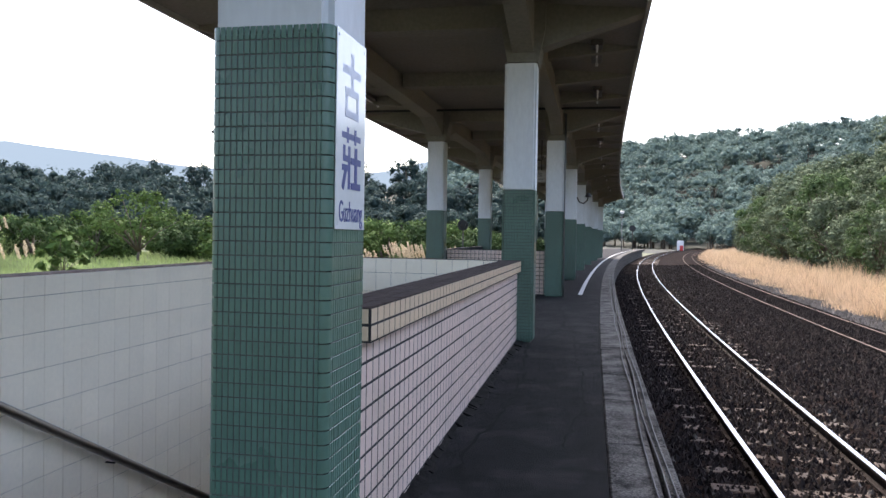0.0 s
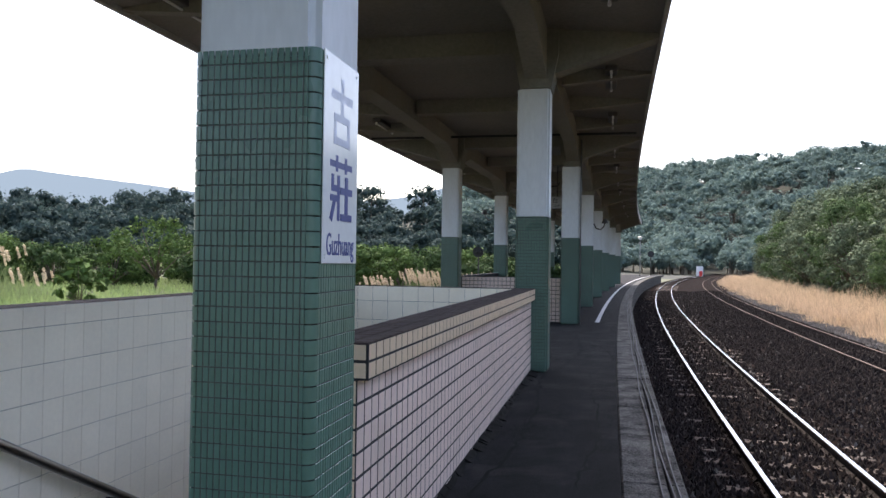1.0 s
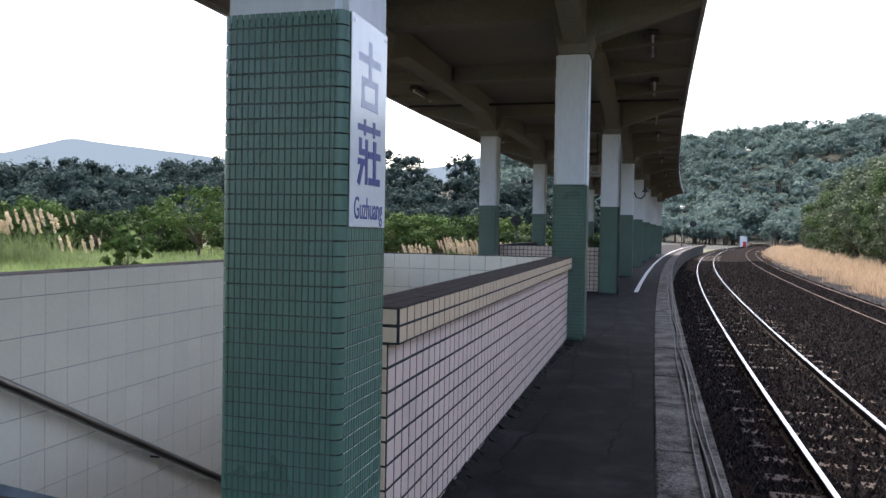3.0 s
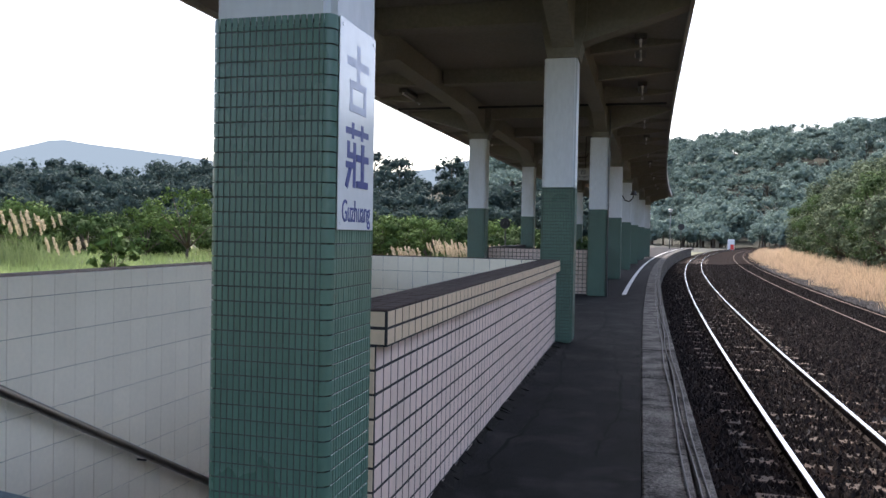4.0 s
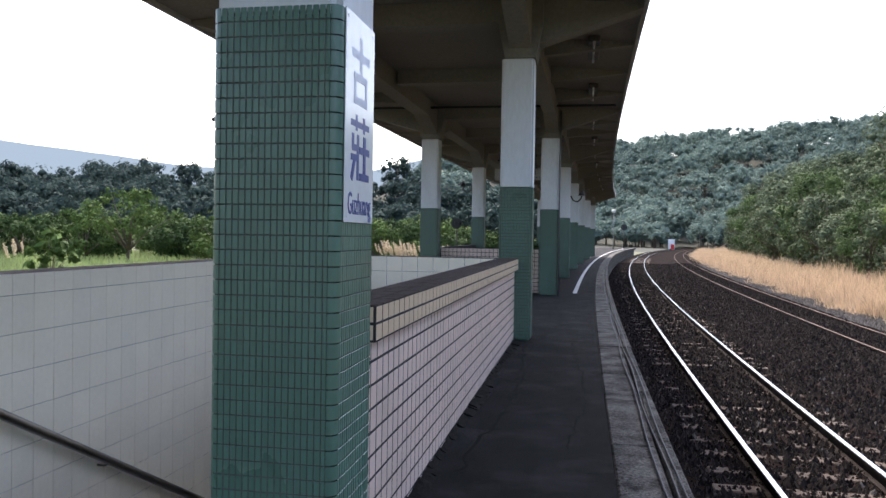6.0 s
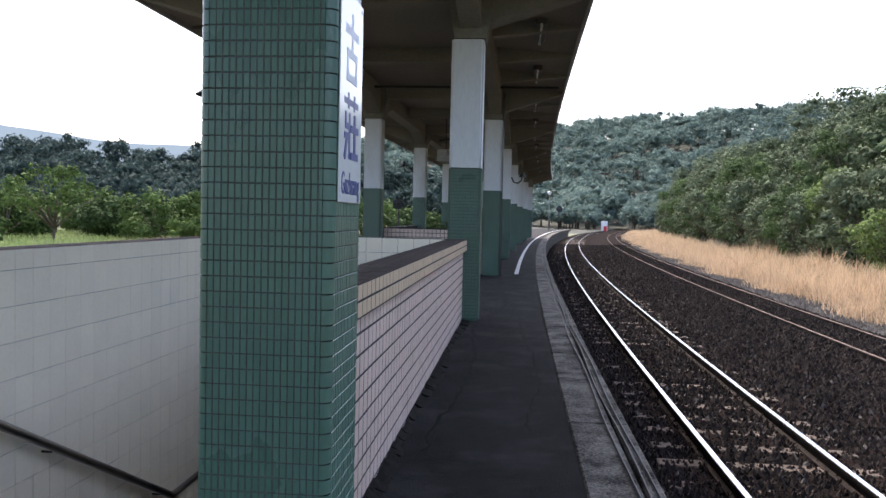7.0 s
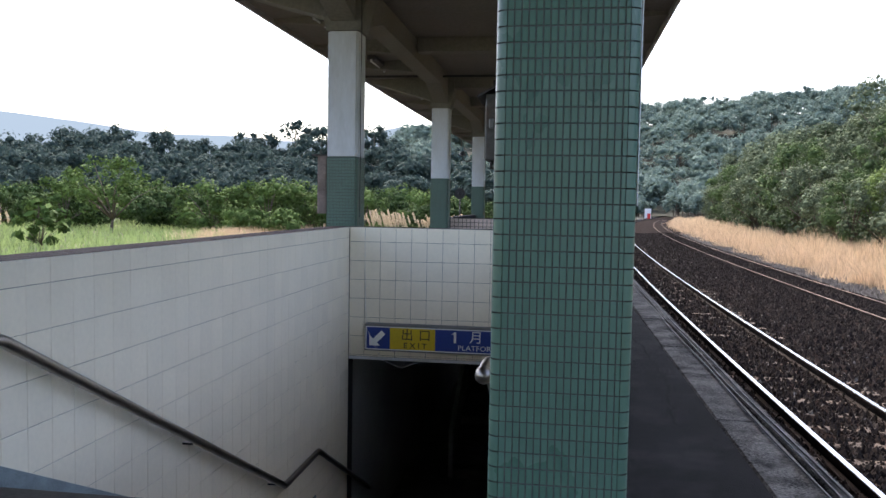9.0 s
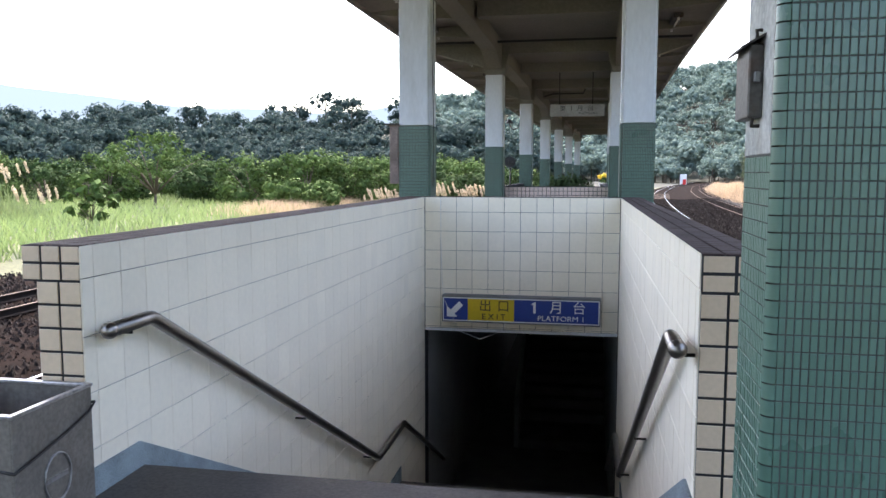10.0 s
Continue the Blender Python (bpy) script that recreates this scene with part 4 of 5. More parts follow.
# trees along the right-hand verge
edge_protos = [
    tree_thing("tree", "dense grey-green tree at the foot of the slope", "tree", 31, 5.2, 2.5, 38, 110, 0.105, M["leaf_grey"], 0.14, 0.08, "trees along the line"),
    tree_thing("tree", "dense dark green tree at the foot of the slope", "tree", 32, 5.8, 2.4, 38, 110, 0.10, M["leaf_mid"], 0.14, 0.10, "trees along the line"),
    tree_thing("tree", "bright green broad-leaved tree at the foot of the slope", "tree", 33, 4.4, 2.3, 34, 110, 0.105, M["leaf_bright2"], 0.12, 0.06, "trees along the line"),
    tree_thing("tree", "tall greyish tree with dense crown", "tree", 34, 6.6, 2.7, 42, 110, 0.105, M["leaf_grey"], 0.16, 0.14, "trees along the line"),
]
places = []
for y in np.arange(16, 118, 2.7):
    u = 16.2 + rgv.uniform(-0.8, 1.2)
    places.append((u + B(y), y + rgv.uniform(-0.8, 0.8), rgv.choice((0, 0, 1, 2, 3) if y < 60 else (0, 1, 3)), rgv.uniform(0.75, 1.05) * (1.0 if y < 60 else 1.25), rgv.uniform(0, 360)))
    if y < 105:
        places.append((u + B(y) + 3.6 + rgv.uniform(-0.7, 0.7), y + 1.3, rgv.choice((0, 1, 3)), rgv.uniform(0.9, 1.2), rgv.uniform(0, 360)))
plant(edge_protos, places, rgv)

# woodland on the slope behind them
rg = np.random.default_rng(5)


def wood(name, label, xs, ys, rmin, rmax, per_clump, clumps, leaf, material, seed, tall=0.0, core=0.5):
    """A wood: crowns of leaf clumps on trunks, too many to count."""
    rg = np.random.default_rng(seed)
    n = len(xs)
    z = height(xs, ys)
    cen, rad = [], []
    trunks = []
    for i in range(n):
        r = rg.uniform(rmin, rmax)
        extra = tall * rg.uniform(0, 1) ** 2
        zc = z[i] + r * 0.9 + extra
        trunks.append((xs[i], ys[i], z[i] - 1, zc, 0.05 * r))
        for k in range(clumps):
            d = rg.normal(0, 1, 3)
            d /= np.linalg.norm(d)
            d[2] = abs(d[2]) * 0.9 - 0.25
            cen.append((xs[i] + d[0] * r * 0.75, ys[i] + d[1] * r * 0.75, zc + d[2] * r * 0.8))
            q = r * rg.uniform(0.26, 0.5)
            rad.append((q, q, q * 0.85))
    v, f, nn = leaf_mass(rg, cen, rad, per_clump, leaf, 0.3, 0.35, 0.7, core)
    tagged(raw(name, v, f, material, None, nn), label, "wood", kind="stuff")
    bm = bmesh.new()
    for x, y, z0, z1, r in trunks[:: max(1, n // 260)]:
        tube(bm, [(x, y, z0), (x, y, z1)], [r, r * 0.6], 5, False)
    tagged(part(name + "_trunks", bm, M["bark"]), "bare trunks within the wood", "trunks", kind="stuff")


us, yy = rg.uniform(19, 58, 420), rg.uniform(4, 128, 420)
wood("woodland", "dense mixed wood on the steep slope", us + bend(yy), yy, 1.7, 3.2, 60, 11, 0.165, M["leaf_slope"], 6, 1.5, 0.36)
us, yy = rg.uniform(19, 40, 70), rg.uniform(4, 128, 70)
wood("woodland_pale", "paler trees in the wood on the slope", us + bend(yy), yy, 1.8, 3.0, 60, 11, 0.155, M["leaf_grey"], 16, 1.5, 0.36)
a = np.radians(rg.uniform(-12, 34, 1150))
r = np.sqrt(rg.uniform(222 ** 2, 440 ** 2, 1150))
wood("hill_forest", "green forest covering the hill, haze put into its leaf colour", r * np.sin(a), r * np.cos(a), 3.8, 7.2, 32, 9, 0.58, M["leaf_hazed"], 7, 3.0)
a = np.radians(rg.uniform(-62, -3, 880))
r = rg.uniform(190, 255, 880)
wood("forest_belt", "dark belt of tall trees behind the field", r * np.sin(a), r * np.cos(a), 3.2, 6.2, 36, 9, 0.5, M["leaf_dark_hazed"], 8, 7.0)
a = np.radians(rg.uniform(-62, -5, 240))
r = rg.uniform(165, 195, 240)
wood("forest_edge", "dark undergrowth at the edge of the forest", r * np.sin(a), r * np.cos(a), 3.0, 5.2, 34, 9, 0.48, M["leaf_dark_hazed"], 9, 2.0)
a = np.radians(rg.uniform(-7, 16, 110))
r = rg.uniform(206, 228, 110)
wood("hill_foot", "bushes at the foot of the hill, haze put into their leaf colour", r * np.sin(a), r * np.cos(a), 2.6, 4.6, 30, 8, 0.5, M["leaf_hazed"], 19, 1.0)

# shrubs across the field
shrub = [
    tree_thing("shrub", "leafy bright green shrub in the field", "shrub", 41, 3.6, 2.6, 34, 100, 0.125, M["leaf_bright"], 0.10, 0.05, "shrubs in the field"),
    tree_thing("shrub", "leafy green shrub in the field", "shrub", 42, 3.0, 2.4, 32, 100, 0.12, M["leaf_mid2"], 0.10, 0.05, "shrubs in the field"),
    tree_thing("shrub", "low broad-leaved shrub in the field", "shrub", 43, 1.5, 1.6, 26, 90, 0.11, M["leaf_bright"], 0.05, 0.03, "shrubs in the field"),
]
places = []
for k in range(46):
    q = k / 45
    ang_ = radians(-50 + 47 * q + rgv.uniform(-1, 1))
    d = rgv.uniform(55, 72)
    places.append((d * math.sin(ang_) - 1, d * math.cos(ang_), rgv.choice((0, 1, 1)), rgv.uniform(0.75, 1.08), rgv.uniform(0, 360)))
for ang_, d, k, sc in ((-20.5, 50, 0, 1.0), (-24.5, 50, 0, 0.98), (-17.5, 52, 0, 1.0), (-22, 45, 2, 1.15), (-19.5, 45, 2, 1.0), (-9, 52, 1, 0.9), (-6.5, 55, 1, 0.9), (-4, 60, 0, 0.8), (-13.5, 54, 0, 0.8)):
    places.append((d * math.sin(radians(ang_)) - 1.1, d * math.cos(radians(ang_)), k, sc, rgv.uniform(0, 360)))
plant(shrub, places, rgv)
lone = tree_thing("tree", "small spreading tree with open crown in the field", "tree", 52, 4.4, 2.9, 46, 46, 0.11, M["leaf_bright"], 0.085, 0.36, open_crown=True)
lone.matrix_basis = pose(-25.8, 41.0, float(height(-25.8, 41.0)), 0, 0, 40)
small = tree_thing("sapling", "young broad-leaved sapling in the grass", "sapling", 53, 2.0, 1.0, 16, 14, 0.2, M["leaf_bright"], 0.03, 0.15, open_crown=True, three=False)
small.matrix_basis = pose(-19.5, 26.2, float(height(-19.5, 26.2)), 0, 0, 10)


def blades(rg, px, py, pz, hgt, width, lean):
    """Grass blades: bent double-quad strips."""
    n = len(px)
    a = rg.uniform(0, 2 * math.pi, n)
    side = np.stack([np.cos(a), np.sin(a), np.zeros(n)], 1) * width[:, None]
    bend_ = rg.normal(0, 1, (n, 2)) * lean
    base = np.stack([px, py, pz], 1)
    mid = base + np.stack([bend_[:, 0] * hgt * 0.35, bend_[:, 1] * hgt * 0.35, hgt * 0.55], 1)
    tip = base + np.stack([bend_[:, 0] * hgt, bend_[:, 1] * hgt, hgt], 1)
    v = np.stack([base - side, base + side, mid + side * 0.8, mid - side * 0.8, tip + side * 0.15, tip - side * 0.15], 1).reshape(-1, 3)
    k = 6 * np.arange(n)[:, None]
    f = np.concatenate([k + np.array([0, 1, 2, 3]), k + np.array([3, 2, 4, 5])])
    return v, f


def grass(name, label, px, py, hmin, hmax, width, lean, material, seed):
    rg = np.random.default_rng(seed)
    n = len(px)
    v, f = blades(rg, px, py, height(px, py) - 0.03, hmin + rg.uniform(0, 1, n) * np.maximum(np.asarray(hmax) - hmin, 0.1), width * rg.uniform(0.6, 1.4, n), lean)
    tagged(raw(name, v, f, material), label, "grass", kind="stuff")


rg = np.random.default_rng(12)
n, tufts = 66000, 2600
ty = 6 + 150 * rg.uniform(0, 1, tufts) ** 1.6
tu = 9.1 + 0.35 * np.sin(ty * 0.8) + rg.uniform(0, 1, tufts) ** 1.3 * 5.0
th = rg.uniform(0.65, 1.25, tufts) * (1 + 0.25 * np.sin(ty * 0.9) * np.sin(ty * 0.37 + 1))
pick = rg.integers(0, tufts, n)
yy, uu = ty[pick] + rg.normal(0, 0.16, n) * (1 + ty[pick] / 60), tu[pick] + rg.normal(0, 0.16, n) * (1 + ty[pick] / 90)
grass("dry_grass", "tall dry straw-coloured grass along the track", uu + bend(yy), yy, 0.3, 1.0 * th[pick] * np.clip((uu - 8.3) / 1.2, 0.35, 1), 0.011, 0.34, M["straw"], 13)
n = 30000
yy = 8 + 60 * rg.uniform(0, 1, n) ** 1.3
uu = -16.2 - rg.uniform(0, 1, n) ** 1.3 * 3.2
keep = yy + rg.normal(0, 2, n) > 36
grass("dry_grass_field", "dry straw-coloured grass at the edge of the field", (uu + bend(yy))[keep], yy[keep], 0.3, 0.75, 0.012, 0.3, M["straw"], 14)
n = 50000
d = 17 + 60 * rg.uniform(0, 1, n) ** 1.4
a = np.radians(rg.uniform(-66, -5, n))
px, py = d * np.sin(a), d * np.cos(a)
ok = px - bend(py) < -15.8
grass("field_grass", "lush green grass of the field", px[ok], py[ok], 0.2, 0.6, 0.022, 0.4, M["grass"], 15)

# reeds with pale plumes


def reed(x, y, n, seed, h):
    rg = np.random.default_rng(seed)
    t = thing("reed_clump", "clump of tall reeds with pale feathery plumes", "reeds", group="reed clumps")
    z = float(height(x, y))
    m = n * 14
    px, py = x + rg.normal(0, 0.55, m), y + rg.normal(0, 0.55, m)
    v, f = blades(rg, px, py, np.full(m, z - 0.05), rg.uniform(0.5, 1.0, m) * h * 0.75, np.full(m, 0.012), 0.35)
    raw("foliage", v, f, M["leaf_reed"], t)
    cen, rad = [], []
    for k in range(n):
        qx, qy, hh = x + rg.normal(0, 0.5), y + rg.normal(0, 0.5), h * rg.uniform(0.75, 1.05)
        for j in range(5):
            cen.append((qx + 0.03 * j, qy, z + hh - 0.09 * j))
            rad.append((0.055, 0.055, 0.10))
    v, f, nn = leaf_quads(rg, cen, rad, 14, 0.05)
    tagged(raw("plumage", v, f, M["plume"], t, nn), kind="stuff")


for k, (x, y, nn, h) in enumerate(((-27.2, 29.4, 16, 2.6), (-28.4, 29.0, 24, 2.5), (-25.8, 29.8, 10, 2.5), (-29.6, 28.6, 26, 2.6), (-9.6, 44, 30, 1.9), (-11.2, 46, 30, 2.0), (-8.2, 47, 26, 1.8), (-12.6, 43, 22, 1.6), (-6.6, 50, 22, 1.8), (-24.2, 29.0, 10, 1.5))):
    reed(x, y, nn, 60 + k, h)

# ---- signs ----


def lettering(name, text, parent, material, size, m, depth=0.001, sx=1.0, bold=0.0):
    """Letters in the built-in font as a mesh part, centred, standing on the surface m."""
    cu = bpy.data.curves.new(name, "FONT")
    cu.body, cu.size, cu.align_x, cu.align_y, cu.extrude, cu.offset = text, size, "CENTER", "CENTER", depth, bold
    cu.resolution_u = 3
    tmp = bpy.data.objects.new(name, cu)
    me = bpy.data.meshes.new_from_object(tmp)
    bpy.data.objects.remove(tmp)
    me.materials.append(material)
    me.transform(Matrix.Diagonal((sx, 1, 1, 1)))
    ob = new(name, me)
    ob.parent = parent
    ob.matrix_basis = m
    return ob


# station name plate on the near column's track side
plate = thing("name_sign", "white enamel station name plate with blue characters, upper one in painted glare", "sign", (RX1 + 0.002, 2.300, 1.396))
PW, PH = 0.292, 0.60
bm = bmesh.new()
boxed(bm, 0, 0.004, 0, PW, 0, PH, 0.0015)
part("panel", bm, M["white"], plate)
on_plate = lambda y, z: Matrix.Translation((0.0045, y, z)) @ Euler((radians(90), 0, radians(90))).to_matrix().to_4x4()


def strokes(name, bars, material, cx, z0, w, h):
    """A character from straight strokes in a unit square: (x0, y0, x1, y1, thickness)."""
    bm = bmesh.new()
    for k, (x0, y0, x1, y1, t) in enumerate(bars):
        d = Vector((x1 - x0, y1 - y0)).normalized() * t / 2
        n = Vector((-d.y, d.x))
        q = [(x0 + n.x, y0 + n.y), (x1 + n.x, y1 + n.y), (x1 - n.x, y1 - n.y), (x0 - n.x, y0 - n.y)]
        lay = 0.0042 + 0.0002 * k
        prism(bm, [(0.003, cx + (a - 0.5) * w, z0 + b * h) for a, b in q], [(lay, cx + (a - 0.5) * w, z0 + b * h) for a, b in q])
    return part(name, bm, material, plate)


# upper character in pale blue: the reflection over it is put into its colour
strokes("upper_character", [(0.02, 0.72, 0.98, 0.72, 0.13), (0.5, 1.0, 0.5, 0.44, 0.15), (0.2, 0.44, 0.2, 0.0, 0.12), (0.8, 0.44, 0.8, 0.0, 0.12), (0.14, 0.40, 0.86, 0.40, 0.11), (0.14, 0.06, 0.86, 0.06, 0.11)], M["glare_print"], PW / 2, 0.345, 0.19, 0.20)
strokes("lower_character", [(0.0, 0.86, 1.0, 0.86, 0.10), (0.30, 1.0, 0.30, 0.75, 0.11), (0.70, 1.0, 0.70, 0.75, 0.11), (0.38, 0.70, 0.38, 0.0, 0.12), (0.12, 0.70, 0.12, 0.47, 0.11), (0.07, 0.49, 0.40, 0.49, 0.10),
        (0.02, 0.34, 0.40, 0.34, 0.10), (0.22, 0.34, 0.05, 0.0, 0.11), (0.46, 0.47, 1.0, 0.47, 0.11), (0.73, 0.70, 0.73, 0.06, 0.13), (0.48, 0.06, 0.98, 0.06, 0.11)], M["navy"], PW / 2, 0.125, 0.19, 0.19)
lettering("latin_name", "Guzhuang", plate, M["navy"], 0.092, on_plate(PW / 2, 0.052), sx=0.64)
for y, z in ((0.02, 0.02), (PW - 0.02, 0.02), (0.02, PH - 0.02), (PW - 0.02, PH - 0.02)):
    bm = bmesh.new()
    tube(bm, [(0.003, y, z), (0.006, y, z)], 0.006, 8)
    part("screw", bm, M["white"], plate)

# lit-box direction sign over the underpass
ex = thing("exit_sign", "blue and yellow direction sign on the tiled lintel", "sign", (-2.945, 9.80, -0.512))
EW, EH = 1.994, 0.346
bm = bmesh.new()
boxed(bm, 0, EW, 0, 0.15, 0, EH, 0.006)
part("case", bm, M["galv"], ex)
for name, x0, x1, mt in (("arrow_panel", 0.015, 0.335, "blue"), ("exit_panel", 0.335, 0.925, "yellow"), ("platform_panel", 0.925, EW - 0.015, "blue")):
    bm = bmesh.new()
    box(bm, x0, x1, -0.004, 0.002, 0.02, EH - 0.025)
    part(name, bm, M[mt], ex)
for x0, x1, z0, z1 in ((0.015, EW - 0.015, 0.02, 0.032), (0.015, EW - 0.015, EH - 0.037, EH - 0.025), (0.015, 0.027, 0.02, EH - 0.025), (EW - 0.027, EW - 0.015, 0.02, EH - 0.025)):
    bm = bmesh.new()
    box(bm, x0, x1, -0.007, -0.003, z0, z1)
    part("border", bm, M["white"], ex)
on_ex = lambda x, z: Matrix.Translation((x, -0.005, z)) @ Euler((radians(90), 0, 0)).to_matrix().to_4x4()
lettering("exit_character", "\u51fa", ex, M["black"], 0.165, on_ex(0.56, 0.215))
lettering("exit_character", "\u53e3", ex, M["black"], 0.165, on_ex(0.79, 0.215))
lettering("exit_word", "E X I T", ex, M["black"], 0.10, on_ex(0.665, 0.082), sx=1.05, bold=0.001)
lettering("platform_character", "\u6708", ex, M["white"], 0.17, on_ex(1.45, 0.215))
lettering("platform_character", "\u53f0", ex, M["white"], 0.17, on_ex(1.73, 0.215))
bm = bmesh.new()
prism(bm, [(1.165, -0.003, 0.145), (1.195, -0.003, 0.145), (1.195, -0.003, 0.285), (1.17, -0.003, 0.285), (1.135, -0.003, 0.255), (1.165, -0.003, 0.255)],
      [(1.165, -0.0065, 0.145), (1.195, -0.0065, 0.145), (1.195, -0.0065, 0.285), (1.17, -0.0065, 0.285), (1.135, -0.0065, 0.255), (1.165, -0.0065, 0.255)])
part("platform_number", bm, M["white"], ex)
lettering("platform_word", "PLATFORM 1", ex, M["white"], 0.092, on_ex(1.51, 0.082), sx=1.12)
bm = bmesh.new()
ar = [(-0.11, -0.10), (0.03, -0.10), (-0.01, -0.06), (0.10, 0.05), (0.05, 0.10), (-0.06, -0.01), (-0.11, 0.04)]
prism(bm, [(0.175 + x, -0.003, 0.17 + z) for x, z in ar], [(0.175 + x, -0.006, 0.17 + z) for x, z in ar])
part("arrow", bm, M["white"], ex)
bm = bmesh.new()
tube(bm, [(-2.99, 9.945, 1.05), (-2.985, 9.945, 0.5), (-2.97, 9.945, 0.0), (-2.90, 9.79, -0.25), (-2.72, 9.79, -0.62), (-2.45, 9.79, -0.72), (-2.2, 9.80, -0.62), (-2.12, 9.80, -0.50)], 0.003, 6)
tagged(part("cable", bm, M["white"]), "thin white cable drooping round the sign", "cable")

# hanging platform sign
hs = thing("platform_sign", "pale hanging sign with black lettering under the canopy", "sign", (-1.62 + B(22.4), 22.4, 2.98))
bm = bmesh.new()
boxed(bm, -0.75, 0.75, 0, 0.10, 0, 0.34, 0.008)
part("panel", bm, M["concrete"], hs)
for x in (-0.5, 0.42):
    bm = bmesh.new()
    tube(bm, [(x, 0.05, 0.33), (x, 0.05, 1.45)], 0.015, 6)
    part("hanger", bm, M["dark_metal"], hs)
on_hs = lambda x, z: Matrix.Translation((x, -0.002, z)) @ Euler((radians(90), 0, 0)).to_matrix().to_4x4()
lettering("word_upper", "\u7b2c  1  \u6708  \u53f0", hs, M["black"], 0.16, on_hs(-0.02, 0.22), sx=1.15)
lettering("word", "PLATFORM 1", hs, M["black"], 0.09, on_hs(0.3, 0.08))

# ---- fittings on columns ----
sb = thing("switch_box", "rusty metal switch box with sloping hood on the column", "box", (RX0, 2.40, 1.52))
bm = bmesh.new()
boxed(bm, -0.038, 0.0, 0.0, 0.17, 0, 0.19, 0.004)
part("case", bm, M["galv_dark"], sb)
bm = bmesh.new()
prism(bm, [(0.0, -0.015, 0.21), (0.0, 0.185, 0.21), (0.0, 0.185, 0.216), (0.0, -0.015, 0.216)], [(-0.06, -0.015, 0.176), (-0.06, 0.185, 0.176), (-0.06, 0.185, 0.182), (-0.06, -0.015, 0.182)])
part("hood", bm, M["dark_metal"], sb)
bm = bmesh.new()
boxed(bm, -0.026, -0.010, -0.012, 0.0, 0.09, 0.118, 0.003)
part("latch", bm, M["galv"], sb)
bm = bmesh.new()
tube(bm, [(-0.015, 0.03, 0.2), (-0.015, 0.03, 0.228), (0.004, 0.03, 0.228)], 0.006, 6)
part("conduit", bm, M["dark_metal"], sb)
bm = bmesh.new()
tube(bm, [(-0.02, 0.03, 0.0), (-0.02, 0.03, -0.02), (0.004, 0.03, -0.02)], 0.006, 6)
part("conduit", bm, M["dark_metal"], sb)
nb = thing("notice_box", "weathered brown sheet-metal cabinet fixed to the column", "box", (LX0 + B(10.25), 10.28, 1.24))
bm = bmesh.new()
boxed(bm, -0.13, 0.0, 0.0, 0.34, 0, 0.78, 0.006)
part("case", bm, M["brown_metal"], nb)
bm = bmesh.new()
box(bm, -0.20, 0.0, -0.03, 0.37, 0.78, 0.80)
part("hood", bm, M["dark_metal"], nb)
bm = bmesh.new()
box(bm, -0.115, -0.015, -0.006, 0.0, 0.03, 0.27)
box(bm, -0.115, -0.015, -0.006, 0.0, 0.29, 0.75)
part("panel", bm, M["brown_metal"], nb)


def bracket_lamp(x, y, z, s):
    l = thing("bracket_lamp", "small dark lamp on a curved wall arm", "lamp", (x + B(y), y, z), group="bracket lamps")
    bm = bmesh.new()
    tube(bm, [(0, 0, 0), (s * 0.08, 0, -0.16), (s * 0.22, 0, -0.20), (s * 0.33, 0, -0.10), (s * 0.36, 0, 0.02)], 0.022, 8)
    part("arm", bm, M["dark_metal"], l)
    bm = bmesh.new()
    bmesh.ops.create_cone(bm, cap_ends=True, segments=14, radius1=0.12, radius2=0.05, depth=0.14, matrix=Matrix.Translation((s * 0.36, 0, 0.08)))
    part("shade", bm, M["dark_metal"], l)


bracket_lamp(LX0, 26.2, 3.05, -1)
bracket_lamp(LX0, 41.5, 3.05, -1)
bracket_lamp(RX1, 26.2, 2.75, 1)


def ceiling_lamp(x, y):
    l = thing("ceiling_light", "tube light fitting under the canopy, off", "light", (x + B(y), y, 4.30), group="tube lights")
    bm = bmesh.new()
    boxed(bm, -0.09, 0.09, -0.62, 0.62, 0.0, 0.09, 0.012)
    part("batten", bm, M["galv_dark"], l)
    bm = bmesh.new()
    tube(bm, [(0, -0.59, -0.03), (0, 0.59, -0.03)], 0.016, 8)
    part("tube", bm, M["white"], l)
    for q in (-0.6, 0.6):
        bm = bmesh.new()
        boxed(bm, -0.02, 0.02, q - 0.015, q + 0.015, -0.05, 0.01, 0.004)
        part("holder", bm, M["white"], l)


for y in (4.6, 8.3, 12.6, 16.2, 20.6, 24.2, 28.2, 32, 36, 39.5, 44, 47.5):
    ceiling_lamp(0.42, y)
for y in (8.3, 12.6, 16.2, 20.6, 24.2):
    ceiling_lamp(-4.4, y)
bm = bmesh.new()
tube(bm, [(-2.9 + B(27), 27, 4.0), (-2.6 + B(27), 27, 4.08), (-1.6 + B(27), 27, 4.08), (-1.5 + B(27), 27, 4.3)], 0.03, 6)
tagged(part("conduit_pipe", bm, M["dark_metal"]), "dark conduit pipe under the canopy beams", "pipe")
bm = bmesh.new()
tube(bm, [(RX1 + 0.02 + B(18.4), 18.38, 4.3), (RX1 + 0.015 + B(18.4), 18.38, 3.0), (RX1 + 0.02 + B(18.4), 18.38, 0.0)], 0.022, 8)
tagged(part("downpipe", bm, M["galv"]), "thin grey downpipe beside the column", "pipe")
bm = bmesh.new()
tube(bm, [(LX1 + 0.05, 10.24, 4.2), (LX1 + 0.06, 10.22, 3.3), (LX1 + 0.045, 10.23, 2.7), (LX1 + 0.06, 10.22, 2.0), (LX1 + 0.05, 10.23, 1.2)], 0.006, 6)
